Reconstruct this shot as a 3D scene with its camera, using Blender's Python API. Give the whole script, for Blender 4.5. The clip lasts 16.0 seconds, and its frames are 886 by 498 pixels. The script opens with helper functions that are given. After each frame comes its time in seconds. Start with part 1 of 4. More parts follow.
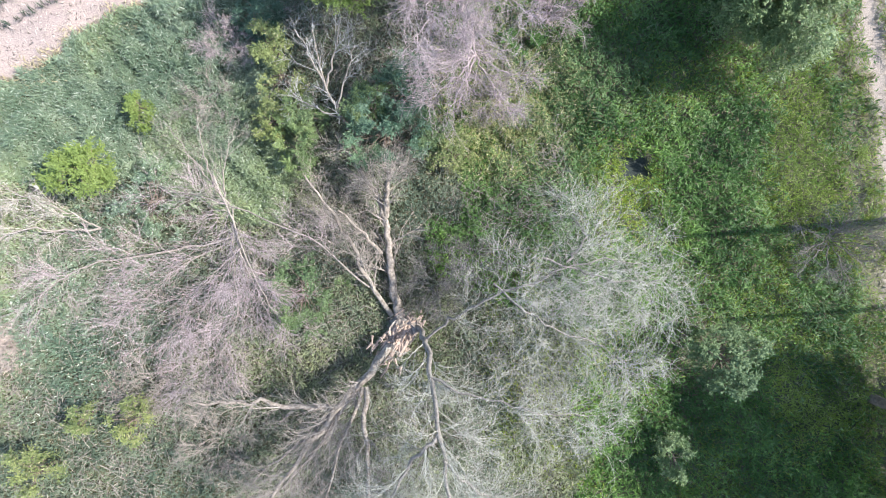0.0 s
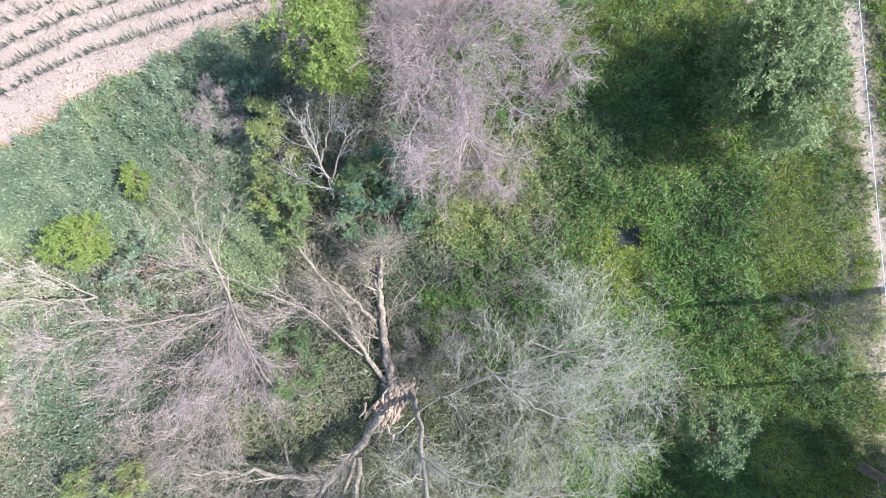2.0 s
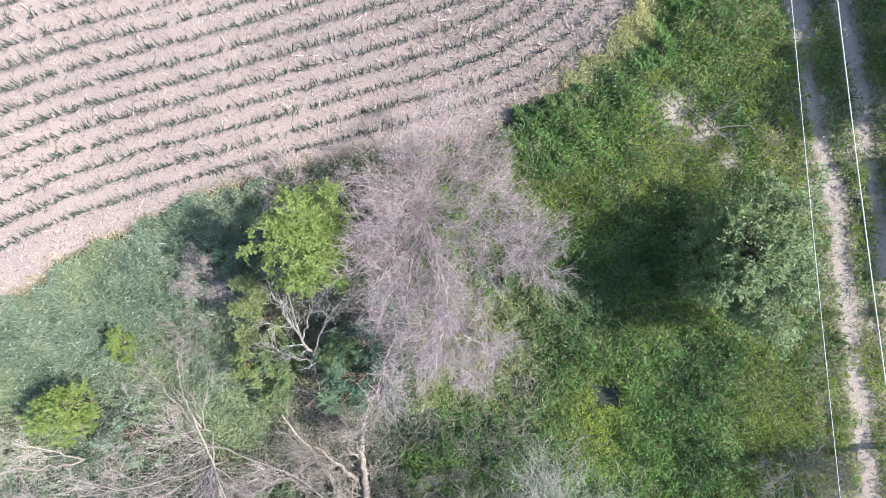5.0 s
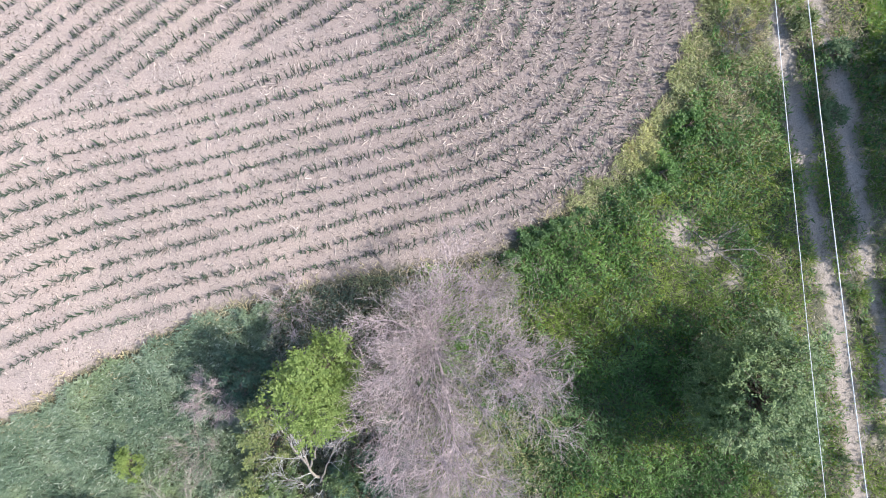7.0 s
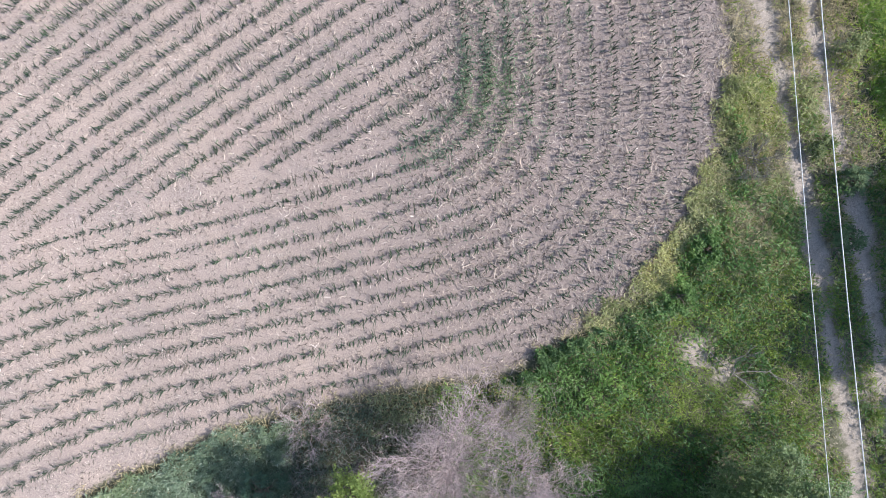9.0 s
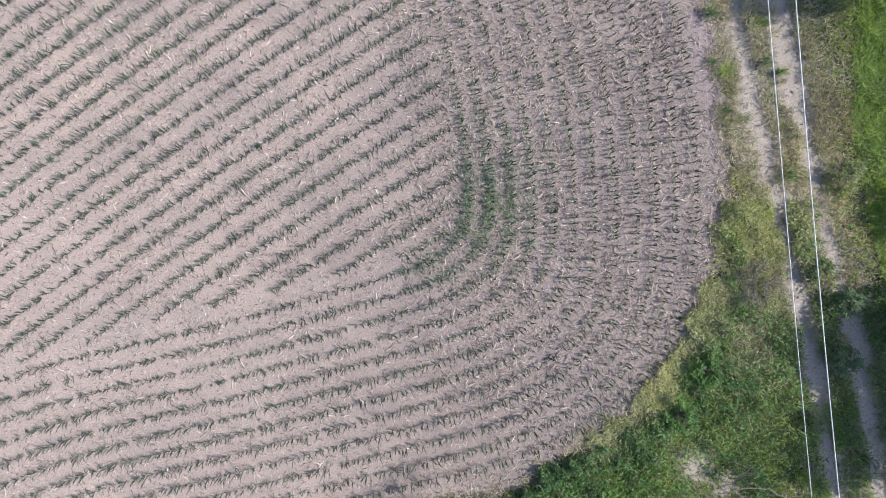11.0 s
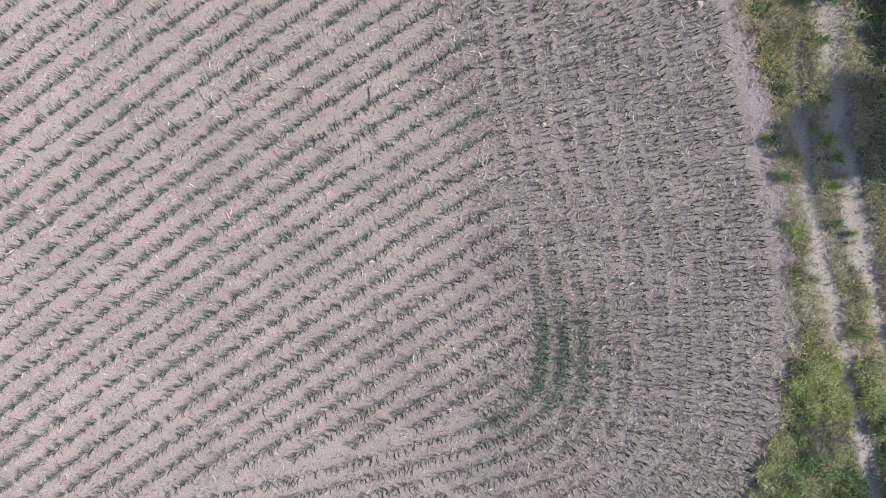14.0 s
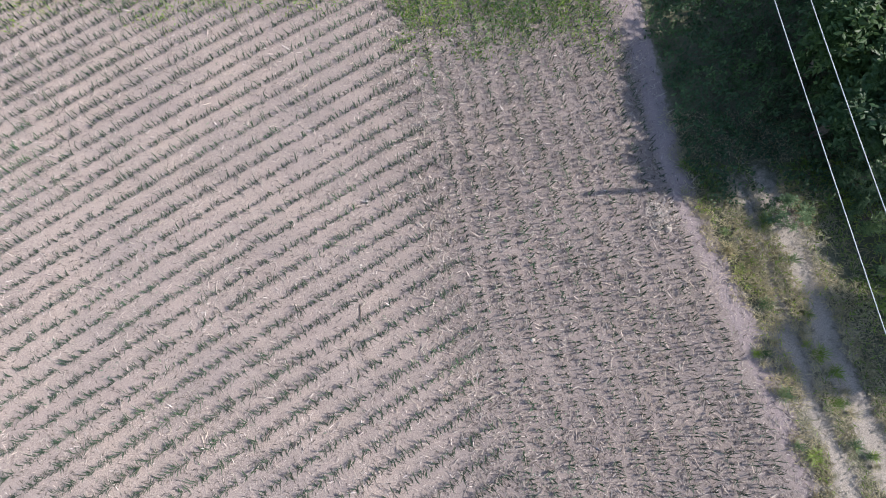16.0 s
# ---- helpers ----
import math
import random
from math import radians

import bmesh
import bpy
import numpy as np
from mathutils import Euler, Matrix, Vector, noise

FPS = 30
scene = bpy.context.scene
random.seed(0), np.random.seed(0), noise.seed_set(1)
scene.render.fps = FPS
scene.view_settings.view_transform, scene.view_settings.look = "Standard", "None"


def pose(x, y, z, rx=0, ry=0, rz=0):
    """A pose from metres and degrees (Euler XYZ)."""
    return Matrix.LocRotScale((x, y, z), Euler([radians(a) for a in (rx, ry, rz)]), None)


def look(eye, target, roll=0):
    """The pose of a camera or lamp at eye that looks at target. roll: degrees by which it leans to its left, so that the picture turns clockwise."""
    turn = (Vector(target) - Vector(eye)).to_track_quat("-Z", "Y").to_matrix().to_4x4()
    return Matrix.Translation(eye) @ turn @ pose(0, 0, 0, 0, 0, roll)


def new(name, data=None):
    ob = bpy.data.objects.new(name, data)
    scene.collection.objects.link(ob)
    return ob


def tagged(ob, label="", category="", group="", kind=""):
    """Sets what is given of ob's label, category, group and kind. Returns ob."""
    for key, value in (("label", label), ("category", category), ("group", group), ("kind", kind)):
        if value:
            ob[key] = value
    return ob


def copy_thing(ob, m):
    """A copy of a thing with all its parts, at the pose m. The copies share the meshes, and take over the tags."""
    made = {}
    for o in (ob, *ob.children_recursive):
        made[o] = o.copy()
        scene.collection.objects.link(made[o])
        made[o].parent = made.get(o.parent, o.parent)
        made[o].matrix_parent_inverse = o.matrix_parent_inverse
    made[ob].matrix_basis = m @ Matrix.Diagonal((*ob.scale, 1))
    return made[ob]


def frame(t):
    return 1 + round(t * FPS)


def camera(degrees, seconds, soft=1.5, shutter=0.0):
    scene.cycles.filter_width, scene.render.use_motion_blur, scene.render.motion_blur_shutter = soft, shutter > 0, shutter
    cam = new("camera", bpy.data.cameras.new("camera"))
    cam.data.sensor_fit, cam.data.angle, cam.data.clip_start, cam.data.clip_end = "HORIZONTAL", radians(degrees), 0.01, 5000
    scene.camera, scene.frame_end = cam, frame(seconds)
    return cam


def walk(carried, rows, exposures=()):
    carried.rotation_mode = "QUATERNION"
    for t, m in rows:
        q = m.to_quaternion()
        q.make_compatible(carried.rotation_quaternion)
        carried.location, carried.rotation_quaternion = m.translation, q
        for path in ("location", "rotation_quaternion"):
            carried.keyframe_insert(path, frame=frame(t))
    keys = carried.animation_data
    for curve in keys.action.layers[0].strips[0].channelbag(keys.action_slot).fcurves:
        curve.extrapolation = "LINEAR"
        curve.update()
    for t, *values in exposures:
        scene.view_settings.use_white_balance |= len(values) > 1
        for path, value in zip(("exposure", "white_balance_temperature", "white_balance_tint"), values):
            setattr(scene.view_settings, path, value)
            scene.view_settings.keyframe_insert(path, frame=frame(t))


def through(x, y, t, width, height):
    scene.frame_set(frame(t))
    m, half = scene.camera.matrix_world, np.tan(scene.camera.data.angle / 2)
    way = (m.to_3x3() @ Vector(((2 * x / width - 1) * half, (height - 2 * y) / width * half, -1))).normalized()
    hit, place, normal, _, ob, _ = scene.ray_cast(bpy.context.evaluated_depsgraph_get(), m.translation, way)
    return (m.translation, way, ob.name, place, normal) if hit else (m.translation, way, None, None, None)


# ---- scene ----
cam = camera(88.0, 16.0, soft=1.0)
PATH = [
    (0, 0.078, -0.459, 15.531, -2.70, 0.21, -0.47),
    (0.5, 0.095, -0.006, 15.526, -2.75, 0.18, -0.37),
    (1, 0.119, 0.575, 15.541, -2.98, 0.16, -0.21),
    (1.5, 0.208, 1.199, 15.561, -2.98, 0.19, -0.26),
    (2, 0.313, 1.933, 15.547, -3.12, 0.22, -0.10),
    (2.5, 0.427, 2.728, 15.521, -3.18, 0.22, -0.13),
    (3, 0.571, 3.615, 15.498, -3.38, 0.28, -0.05),
    (3.5, 0.701, 4.479, 15.489, -3.36, 0.35, -0.45),
    (4, 0.818, 5.439, 15.469, -3.53, 0.37, -0.04),
    (6.5, 1.037, 10.376, 15.357, -3.33, 0.40, 0.01),
    (7, 0.774, 11.349, 15.320, -3.21, 0.40, -0.04),
    (7.5, 0.383, 12.367, 15.292, -3.30, 0.39, 0.34),
    (8, 0.116, 13.364, 15.250, -3.29, 0.39, 0.24),
    (8.5, 0.100, 14.386, 15.207, -3.47, 0.47, 0.15),
    (9, 0.185, 15.388, 15.187, -3.47, 0.50, 0.19),
    (9.5, 0.279, 16.307, 15.167, -3.09, 0.38, 0.13),
    (10, 0.311, 17.311, 15.149, -3.07, 0.35, 0.19),
    (12.5, -1.571, 22.108, 15.073, -3.55, -0.48, -0.33),
    (13, -2.137, 23.002, 15.052, -3.44, -0.42, -0.33),
    (13.5, -2.518, 23.959, 15.028, -3.52, -0.42, -0.29),
    (14, -2.688, 24.603, 15.035, -3.55, -0.37, -0.00),
    (14.5, -2.631, 24.849, 15.061, -3.56, -0.33, 0.24),
    (15, -2.505, 25.221, 15.024, -1.35, -0.34, 0.13),
    (15.5, -2.423, 26.006, 14.983, 6.26, -0.46, -0.28),
    (16, -2.336, 26.659, 15.102, 15.23, -0.32, -0.26),
]
EXPOSURE = [(0.0, 1.6), (3.5, 1.52), (7.0, 1.27), (9.0, 1.05), (12.5, 0.85), (14.5, 0.79), (16.0, 0.86)]
walk(cam, [(t, pose(x, y, z, rx, ry, rz)) for t, x, y, z, rx, ry, rz in PATH], EXPOSURE)

# ---- world and sun ----
SUN_EL, SUN_AZ = 42.0, 86.0          # degrees; azimuth clockwise from +y
world = bpy.data.worlds.new("sky")
scene.world = world
world.use_nodes = True
wn = world.node_tree
sky = wn.nodes.new("ShaderNodeTexSky")
sky.sky_type, sky.sun_disc = "NISHITA", False
sky.sun_elevation, sky.sun_rotation = radians(SUN_EL), radians(SUN_AZ)
sky.air_density, sky.dust_density, sky.ozone_density = 1.0, 1.0, 1.5
wn.links.new(sky.outputs[0], wn.nodes["Background"].inputs[0])
wn.nodes["Background"].inputs[1].default_value = 0.15
sun = new("sun", bpy.data.lights.new("sun", "SUN"))
sun.data.energy, sun.data.angle, sun.data.color = 4.0, radians(0.55), (1.0, 0.965, 0.93)
ca, sa = math.cos(radians(SUN_EL)), math.sin(radians(SUN_EL))
SUN_DIR = Vector((ca * math.sin(radians(SUN_AZ)), ca * math.cos(radians(SUN_AZ)), sa))
sun.matrix_world = look(SUN_DIR * 60, (0, 0, 0))

rng = np.random.default_rng(11)


# ---- materials ----
def material(name, rough=0.8, spec=0.3):
    m = bpy.data.materials.new(name)
    m.use_nodes = True
    b = m.node_tree.nodes["Principled BSDF"]
    b.inputs["Roughness"].default_value = rough
    b.inputs["Specular IOR Level"].default_value = spec
    b.inputs["Diffuse Roughness"].default_value = 0.3
    return m, m.node_tree, b


def noise_node(nt, scale, detail=4.0, rough=0.6, offset=(0, 0, 0), stretch=(1, 1, 1)):
    geo = nt.nodes.new("ShaderNodeNewGeometry")
    mp = nt.nodes.new("ShaderNodeMapping")
    mp.inputs["Location"].default_value = offset
    mp.inputs["Scale"].default_value = stretch
    n = nt.nodes.new("ShaderNodeTexNoise")
    n.inputs["Scale"].default_value, n.inputs["Detail"].default_value, n.inputs["Roughness"].default_value = scale, detail, rough
    nt.links.new(geo.outputs["Position"], mp.inputs[0])
    nt.links.new(mp.outputs[0], n.inputs["Vector"])
    return n.outputs["Fac"]


def ramp(nt, fac, stops):
    r = nt.nodes.new("ShaderNodeValToRGB")
    el = r.color_ramp.elements
    while len(el) < len(stops):
        el.new(0.5)
    for e, (p, c) in zip(el, stops):
        e.position, e.color = p, (*c, 1)
    nt.links.new(fac, r.inputs[0])
    return r.outputs[0]


def mix(nt, fac, a, b, mode="MIX"):
    x = nt.nodes.new("ShaderNodeMix")
    x.data_type, x.blend_type = "RGBA", mode
    for sock, v in ((x.inputs[0], fac), (x.inputs[6], a), (x.inputs[7], b)):
        if isinstance(v, (int, float)):
            sock.default_value = v
        elif isinstance(v, tuple):
            sock.default_value = (*v, 1)
        else:
            nt.links.new(v, sock)
    return x.outputs[2]


def arith(nt, op, a, b=0.0, clamp=False):
    x = nt.nodes.new("ShaderNodeMath")
    x.operation, x.use_clamp = op, clamp
    for sock, v in zip(x.inputs, (a, b)):
        if isinstance(v, (int, float)):
            sock.default_value = v
        else:
            nt.links.new(v, sock)
    return x.outputs[0]


def bump(nt, b, height, strength=0.4, dist=0.02):
    n = nt.nodes.new("ShaderNodeBump")
    n.inputs["Strength"].default_value, n.inputs["Distance"].default_value = strength, dist
    nt.links.new(height, n.inputs["Height"])
    nt.links.new(n.outputs[0], b.inputs["Normal"])


def foliage(name, dark, mid, light, dry=None, scale=0.7, rough=0.6, through=0.34, tint=0.32, vary=1.0):
    """Leaf material: hue drifts over metres, each leaf differs a little, some light passes through."""
    m, nt, b = material(name, rough, 0.35)
    c = ramp(nt, noise_node(nt, scale, 3.0), [(0.3, dark), (0.52, mid), (0.72, light)])
    geo = nt.nodes.new("ShaderNodeNewGeometry")
    c2 = ramp(nt, geo.outputs["Random Per Island"], [(0.0, (1 - 0.24 * vary, 1 - 0.2 * vary, 1 - 0.24 * vary)), (0.6, (1.0, 1.0, 1.0)), (1.0, (1 + 0.24 * vary, 1 + 0.22 * vary, 1 + 0.18 * vary))])
    c = mix(nt, 1.0, c, c2, "MULTIPLY")
    c3 = ramp(nt, noise_node(nt, 0.24, 3.0, 0.6, (7, 3, 1)), [(0.36, (1 - tint, 1 - 0.75 * tint, 1 - 0.7 * tint)), (0.5, (1.0, 1.0, 1.0)), (0.64, (1 + tint, 1 + 0.75 * tint, 1.0))])
    c = mix(nt, 1.0, c, c3, "MULTIPLY")
    if dry:
        f = arith(nt, "MULTIPLY", arith(nt, "GREATER_THAN", geo.outputs["Random Per Island"], 0.93), 0.8)
        c = mix(nt, f, c, dry)
    nt.links.new(c, b.inputs["Base Color"])
    t = nt.nodes.new("ShaderNodeBsdfTranslucent")
    nt.links.new(c, t.inputs[0])
    s = nt.nodes.new("ShaderNodeMixShader")
    s.inputs[0].default_value = through
    nt.links.new(b.outputs[0], s.inputs[1])
    nt.links.new(t.outputs[0], s.inputs[2])
    nt.links.new(s.outputs[0], nt.nodes["Material Output"].inputs[0])
    return m


def bark(name, dark, light, scale=9.0):
    m, nt, b = material(name, 0.85, 0.2)
    n = noise_node(nt, scale, 6.0, 0.65)
    c = ramp(nt, n, [(0.3, dark), (0.7, light)])
    geo = nt.nodes.new("ShaderNodeNewGeometry")
    c2 = ramp(nt, geo.outputs["Random Per Island"], [(0.0, (0.7, 0.7, 0.72)), (1.0, (1.25, 1.22, 1.2))])
    c = mix(nt, 1.0, c, c2, "MULTIPLY")
    nt.links.new(c, b.inputs["Base Color"])
    bump(nt, b, noise_node(nt, scale * 5, 5.0), 0.5, 0.02)
    return m


def ground_material():
    """Soil, straw-strewn field, worn ruts and mossy wood floor, told apart by the sheet's own masks."""
    m, nt, b = material("earth", 0.95, 0.1)

    def mask(key):
        a = nt.nodes.new("ShaderNodeAttribute")
        a.attribute_name = key
        return a.outputs["Fac"]
    fine, mid, big = noise_node(nt, 26.0, 6.0, 0.75), noise_node(nt, 4.0, 5.0), noise_node(nt, 0.35, 3.0)
    field = ramp(nt, fine, [(0.32, (0.102, 0.083, 0.075)), (0.5, (0.284, 0.236, 0.216)), (0.7, (0.456, 0.39, 0.355))])
    field = mix(nt, arith(nt, "MULTIPLY", mid, 0.28), field, (0.285, 0.245, 0.225))
    field = mix(nt, 1.0, field, ramp(nt, big, [(0.3, (0.86, 0.85, 0.86)), (0.7, (1.1, 1.06, 1.02))]), "MULTIPLY")
    field = mix(nt, arith(nt, "MULTIPLY", ramp(nt, noise_node(nt, 0.5, 3.0, 0.6, (4, 9, 0)), [(0.5, (0, 0, 0)), (0.68, (1, 1, 1))]), 0.25), field, (0.27, 0.21, 0.2))
    litter = ramp(nt, fine, [(0.3, (0.05, 0.052, 0.034)), (0.5, (0.12, 0.115, 0.08)), (0.78, (0.25, 0.225, 0.165))])
    litter = mix(nt, arith(nt, "MULTIPLY", mid, 0.55), litter, (0.085, 0.095, 0.045))
    rut = ramp(nt, fine, [(0.28, (0.14, 0.117, 0.096)), (0.55, (0.35, 0.3, 0.258)), (0.8, (0.49, 0.435, 0.38))])
    edge = arith(nt, "MULTIPLY", arith(nt, "SUBTRACT", mid, 0.5), 1.1)

    def ragged(key):
        v = arith(nt, "ADD", mask(key), edge)
        return arith(nt, "MULTIPLY", arith(nt, "SUBTRACT", v, 0.35), 3.4, True)
    c = mix(nt, ragged("field"), litter, field)
    c = mix(nt, arith(nt, "MULTIPLY", mask("trash"), arith(nt, "ADD", 0.35, arith(nt, "MULTIPLY", mid, 0.6))), c, (0.2, 0.163, 0.154))
    smooth = ramp(nt, fine, [(0.3, (0.22, 0.172, 0.175)), (0.7, (0.35, 0.285, 0.285))])
    c = mix(nt, arith(nt, "MULTIPLY", ragged("lane"), 0.6), c, smooth)
    c = mix(nt, ragged("rut"), c, rut)
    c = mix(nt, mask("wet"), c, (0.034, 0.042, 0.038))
    nt.links.new(c, b.inputs["Base Color"])
    bump(nt, b, arith(nt, "ADD", fine, mid), 0.7, 0.03)
    return m


EARTH = ground_material()
WEED = foliage("weed_leaf", (0.062, 0.132, 0.037), (0.112, 0.208, 0.054), (0.19, 0.295, 0.1), None, 0.8, 0.5, 0.42, 0.4, 1.5)
GRASS = foliage("grass_blade", (0.13, 0.198, 0.032), (0.218, 0.298, 0.054), (0.315, 0.378, 0.09), (0.38, 0.37, 0.18), 0.45, 0.6, 0.42, 0.32, 0.8)
GREYWEED = foliage("grey_green_leaf", (0.09, 0.158, 0.06), (0.145, 0.228, 0.092), (0.215, 0.305, 0.14), None, 0.8, 0.55, 0.42, 0.25, 0.8)
GREYLEAF = foliage("greyish_tree_leaf", (0.09, 0.14, 0.053), (0.142, 0.203, 0.082), (0.22, 0.28, 0.13), None, 1.3, 0.5, 0.2, 0.12, 1.4)
HERB = foliage("herb_leaf", (0.135, 0.193, 0.128), (0.212, 0.276, 0.188), (0.312, 0.37, 0.26), (0.46, 0.5, 0.41), 0.7, 0.5, 0.38, 0.3, 1.2)
SCRUB = foliage("scrub_leaf", (0.105, 0.138, 0.093), (0.165, 0.2, 0.135), (0.25, 0.278, 0.19), (0.32, 0.29, 0.22), 0.6)
LAWN = foliage("short_grass_blade", (0.12, 0.21, 0.04), (0.17, 0.275, 0.055), (0.235, 0.34, 0.08), None, 0.5, 0.6, 0.4, 0.2, 0.7)
PALEGRASS = foliage("pale_grass_blade", (0.24, 0.265, 0.11), (0.33, 0.345, 0.16), (0.42, 0.42, 0.215), (0.52, 0.47, 0.31), 0.9, 0.6, 0.35, 0.2, 0.9)
DRYGRASS = foliage("dry_grass", (0.26, 0.215, 0.125), (0.36, 0.305, 0.19), (0.46, 0.40, 0.275), None, 0.8, 0.8, 0.25, 0.15)
LIME = foliage("lime_leaf", (0.155, 0.22, 0.055), (0.22, 0.29, 0.085), (0.285, 0.35, 0.12), None, 1.6, 0.7, 0.45, 0.12, 0.5)
YELLOW = foliage("yellowing_leaf", (0.12, 0.155, 0.06), (0.185, 0.22, 0.082), (0.265, 0.29, 0.115), (0.36, 0.34, 0.2), 1.5, 0.6, 0.3, 0.15)
OLIVE = foliage("olive_leaf", (0.085, 0.135, 0.06), (0.14, 0.20, 0.09), (0.21, 0.275, 0.14), None, 1.2, 0.65)
TEAL = foliage("bluish_leaf", (0.062, 0.118, 0.074), (0.11, 0.18, 0.114), (0.18, 0.255, 0.17), None, 1.2, 0.45)
# leaf of the trackside trees; on the undergrowth its dark colour deepens their shade
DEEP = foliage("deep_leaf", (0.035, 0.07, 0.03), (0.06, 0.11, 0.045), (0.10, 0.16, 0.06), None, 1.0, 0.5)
CORN = foliage("maize_leaf", (0.024, 0.04, 0.025), (0.036, 0.06, 0.036), (0.06, 0.108, 0.054), (0.14, 0.11, 0.09), 0.25, 0.6, 0.12, 0.1)
CHAFF = foliage("dark_chaff", (0.07, 0.055, 0.05), (0.10, 0.083, 0.075), (0.15, 0.125, 0.115), None, 1.0, 0.9, 0.05, 0.05)
STRAW = foliage("straw", (0.34, 0.275, 0.245), (0.44, 0.365, 0.325), (0.53, 0.45, 0.405), (0.6, 0.53, 0.49), 1.0, 0.8, 0.05, 0.05)
REED = foliage("dead_reed", (0.26, 0.21, 0.18), (0.34, 0.28, 0.245), (0.42, 0.36, 0.32), None, 2.0, 0.8, 0.1, 0.05)
GRIT = foliage("track_grit", (0.16, 0.135, 0.105), (0.27, 0.235, 0.19), (0.40, 0.355, 0.30), None, 2.0, 0.9, 0.05, 0.1)
BARK_TAN = bark("tan_bark", (0.155, 0.135, 0.115), (0.32, 0.29, 0.255))
BARK_PINK = bark("pinkish_bark", (0.255, 0.205, 0.203), (0.44, 0.37, 0.37))
BARK_GREY = bark("grey_bark", (0.21, 0.21, 0.20), (0.41, 0.41, 0.395))
BARK_WEEP = bark("grey_green_twig_bark", (0.215, 0.215, 0.18), (0.44, 0.435, 0.375))
BARK_PALE = bark("pale_bark", (0.30, 0.265, 0.235), (0.52, 0.475, 0.43))
BARK_BROWN = bark("brown_bark", (0.08, 0.06, 0.045), (0.2, 0.16, 0.125))
BARK_LIMB = bark("grey_brown_bark", (0.10, 0.09, 0.078), (0.26, 0.24, 0.215), 14.0)
BARK_WILLOW = bark("furrowed_willow_bark", (0.09, 0.076, 0.062), (0.36, 0.315, 0.265), 11.0)
BARK_DEAD = bark("weathered_dead_bark", (0.14, 0.122, 0.105), (0.31, 0.28, 0.24), 14.0)
SPLIT = bark("split_wood", (0.22, 0.165, 0.13), (0.45, 0.36, 0.295), 14.0)
WIRE_METAL, _nt, _b = material("aluminium_wire", 0.45, 0.5)
_b.inputs["Base Color"].default_value = (0.62, 0.62, 0.62, 1)
STONE = bark("pale_stone", (0.27, 0.23, 0.20), (0.46, 0.405, 0.355), 12.0)


# ---- mesh helpers ----
def make(name, v, f, mat, parent=None, label="", smooth=False):
    """One mesh object from arrays of corners and of faces with the same number of sides."""
    v, f = np.asarray(v, np.float32).reshape(-1, 3), np.asarray(f, np.int32)
    me = bpy.data.meshes.new(name)
    n, k = f.shape
    me.vertices.add(len(v))
    me.vertices.foreach_set("co", v.ravel())
    me.loops.add(n * k)
    me.loops.foreach_set("vertex_index", f.ravel())
    me.polygons.add(n)
    me.polygons.foreach_set("loop_start", np.arange(0, n * k, k, dtype=np.int32))
    me.polygons.foreach_set("use_smooth", np.full(n, smooth))
    me.update(calc_edges=True)
    me.materials.append(mat)
    ob = new(name, me)
    if parent:
        ob.parent = parent
    if label:
        tagged(ob, label)
    return ob


def thing(name, place, label, category, group="", kind=""):
    ob = new(name)
    ob.location = place
    ob.empty_display_size = 0.2
    return tagged(ob, label, category, group, kind)


def local(parent, v):
    return np.asarray(v, float).reshape(-1, 3) - np.array(parent.location)


def unit(a):
    return a / (np.linalg.norm(a, axis=-1, keepdims=True) + 1e-9)


def tubes(p, r, sides=3):
    """Tapered tubes along m lines of n points: corners and faces."""
    m, n, _ = p.shape
    t = unit(np.gradient(p, axis=1))
    u = unit(np.cross(t, np.array([0.31, 0.17, 0.93])))
    w = np.cross(t, u)
    a = np.arange(sides) * 2 * np.pi / sides
    ring = p[:, :, None] + r[:, :, None, None] * (np.cos(a)[:, None] * u[:, :, None] + np.sin(a)[:, None] * w[:, :, None])
    i, j, k = np.meshgrid(np.arange(m), np.arange(n - 1), np.arange(sides), indexing="ij")
    at = lambda j, k: (i * n + j) * sides + k % sides
    f = np.stack([at(j, k), at(j, k + 1), at(j + 1, k + 1), at(j + 1, k)], -1).reshape(-1, 4)
    return ring.reshape(-1, 3), f


def join(*parts):
    vs, fs, off = [], [], 0
    for v, f in parts:
        vs.append(v)
        fs.append(f + off)
        off += len(v)
    return np.concatenate(vs), np.concatenate(fs)


def curve(points, n):
    """n points along a smooth line through a few."""
    q = np.array(points, float)
    s = np.r_[0, np.cumsum(np.linalg.norm(np.diff(q, axis=0), axis=1))]
    x = np.linspace(0, s[-1], n)
    out = np.stack([np.interp(x, s, q[:, k]) for k in range(q.shape[1])], 1)
    for _ in range(max(1, n // (2 * len(q)))):
        out[1:-1] = 0.25 * out[:-2] + 0.5 * out[1:-1] + 0.25 * out[2:]
    return out


def limb(points, r0, r1, n=14, crook=0.05):
    p = curve(points, n)
    p[1:-1] += rng.normal(0, crook, (n - 2, 3))
    return p[None], np.linspace(r0, r1, n)[None]


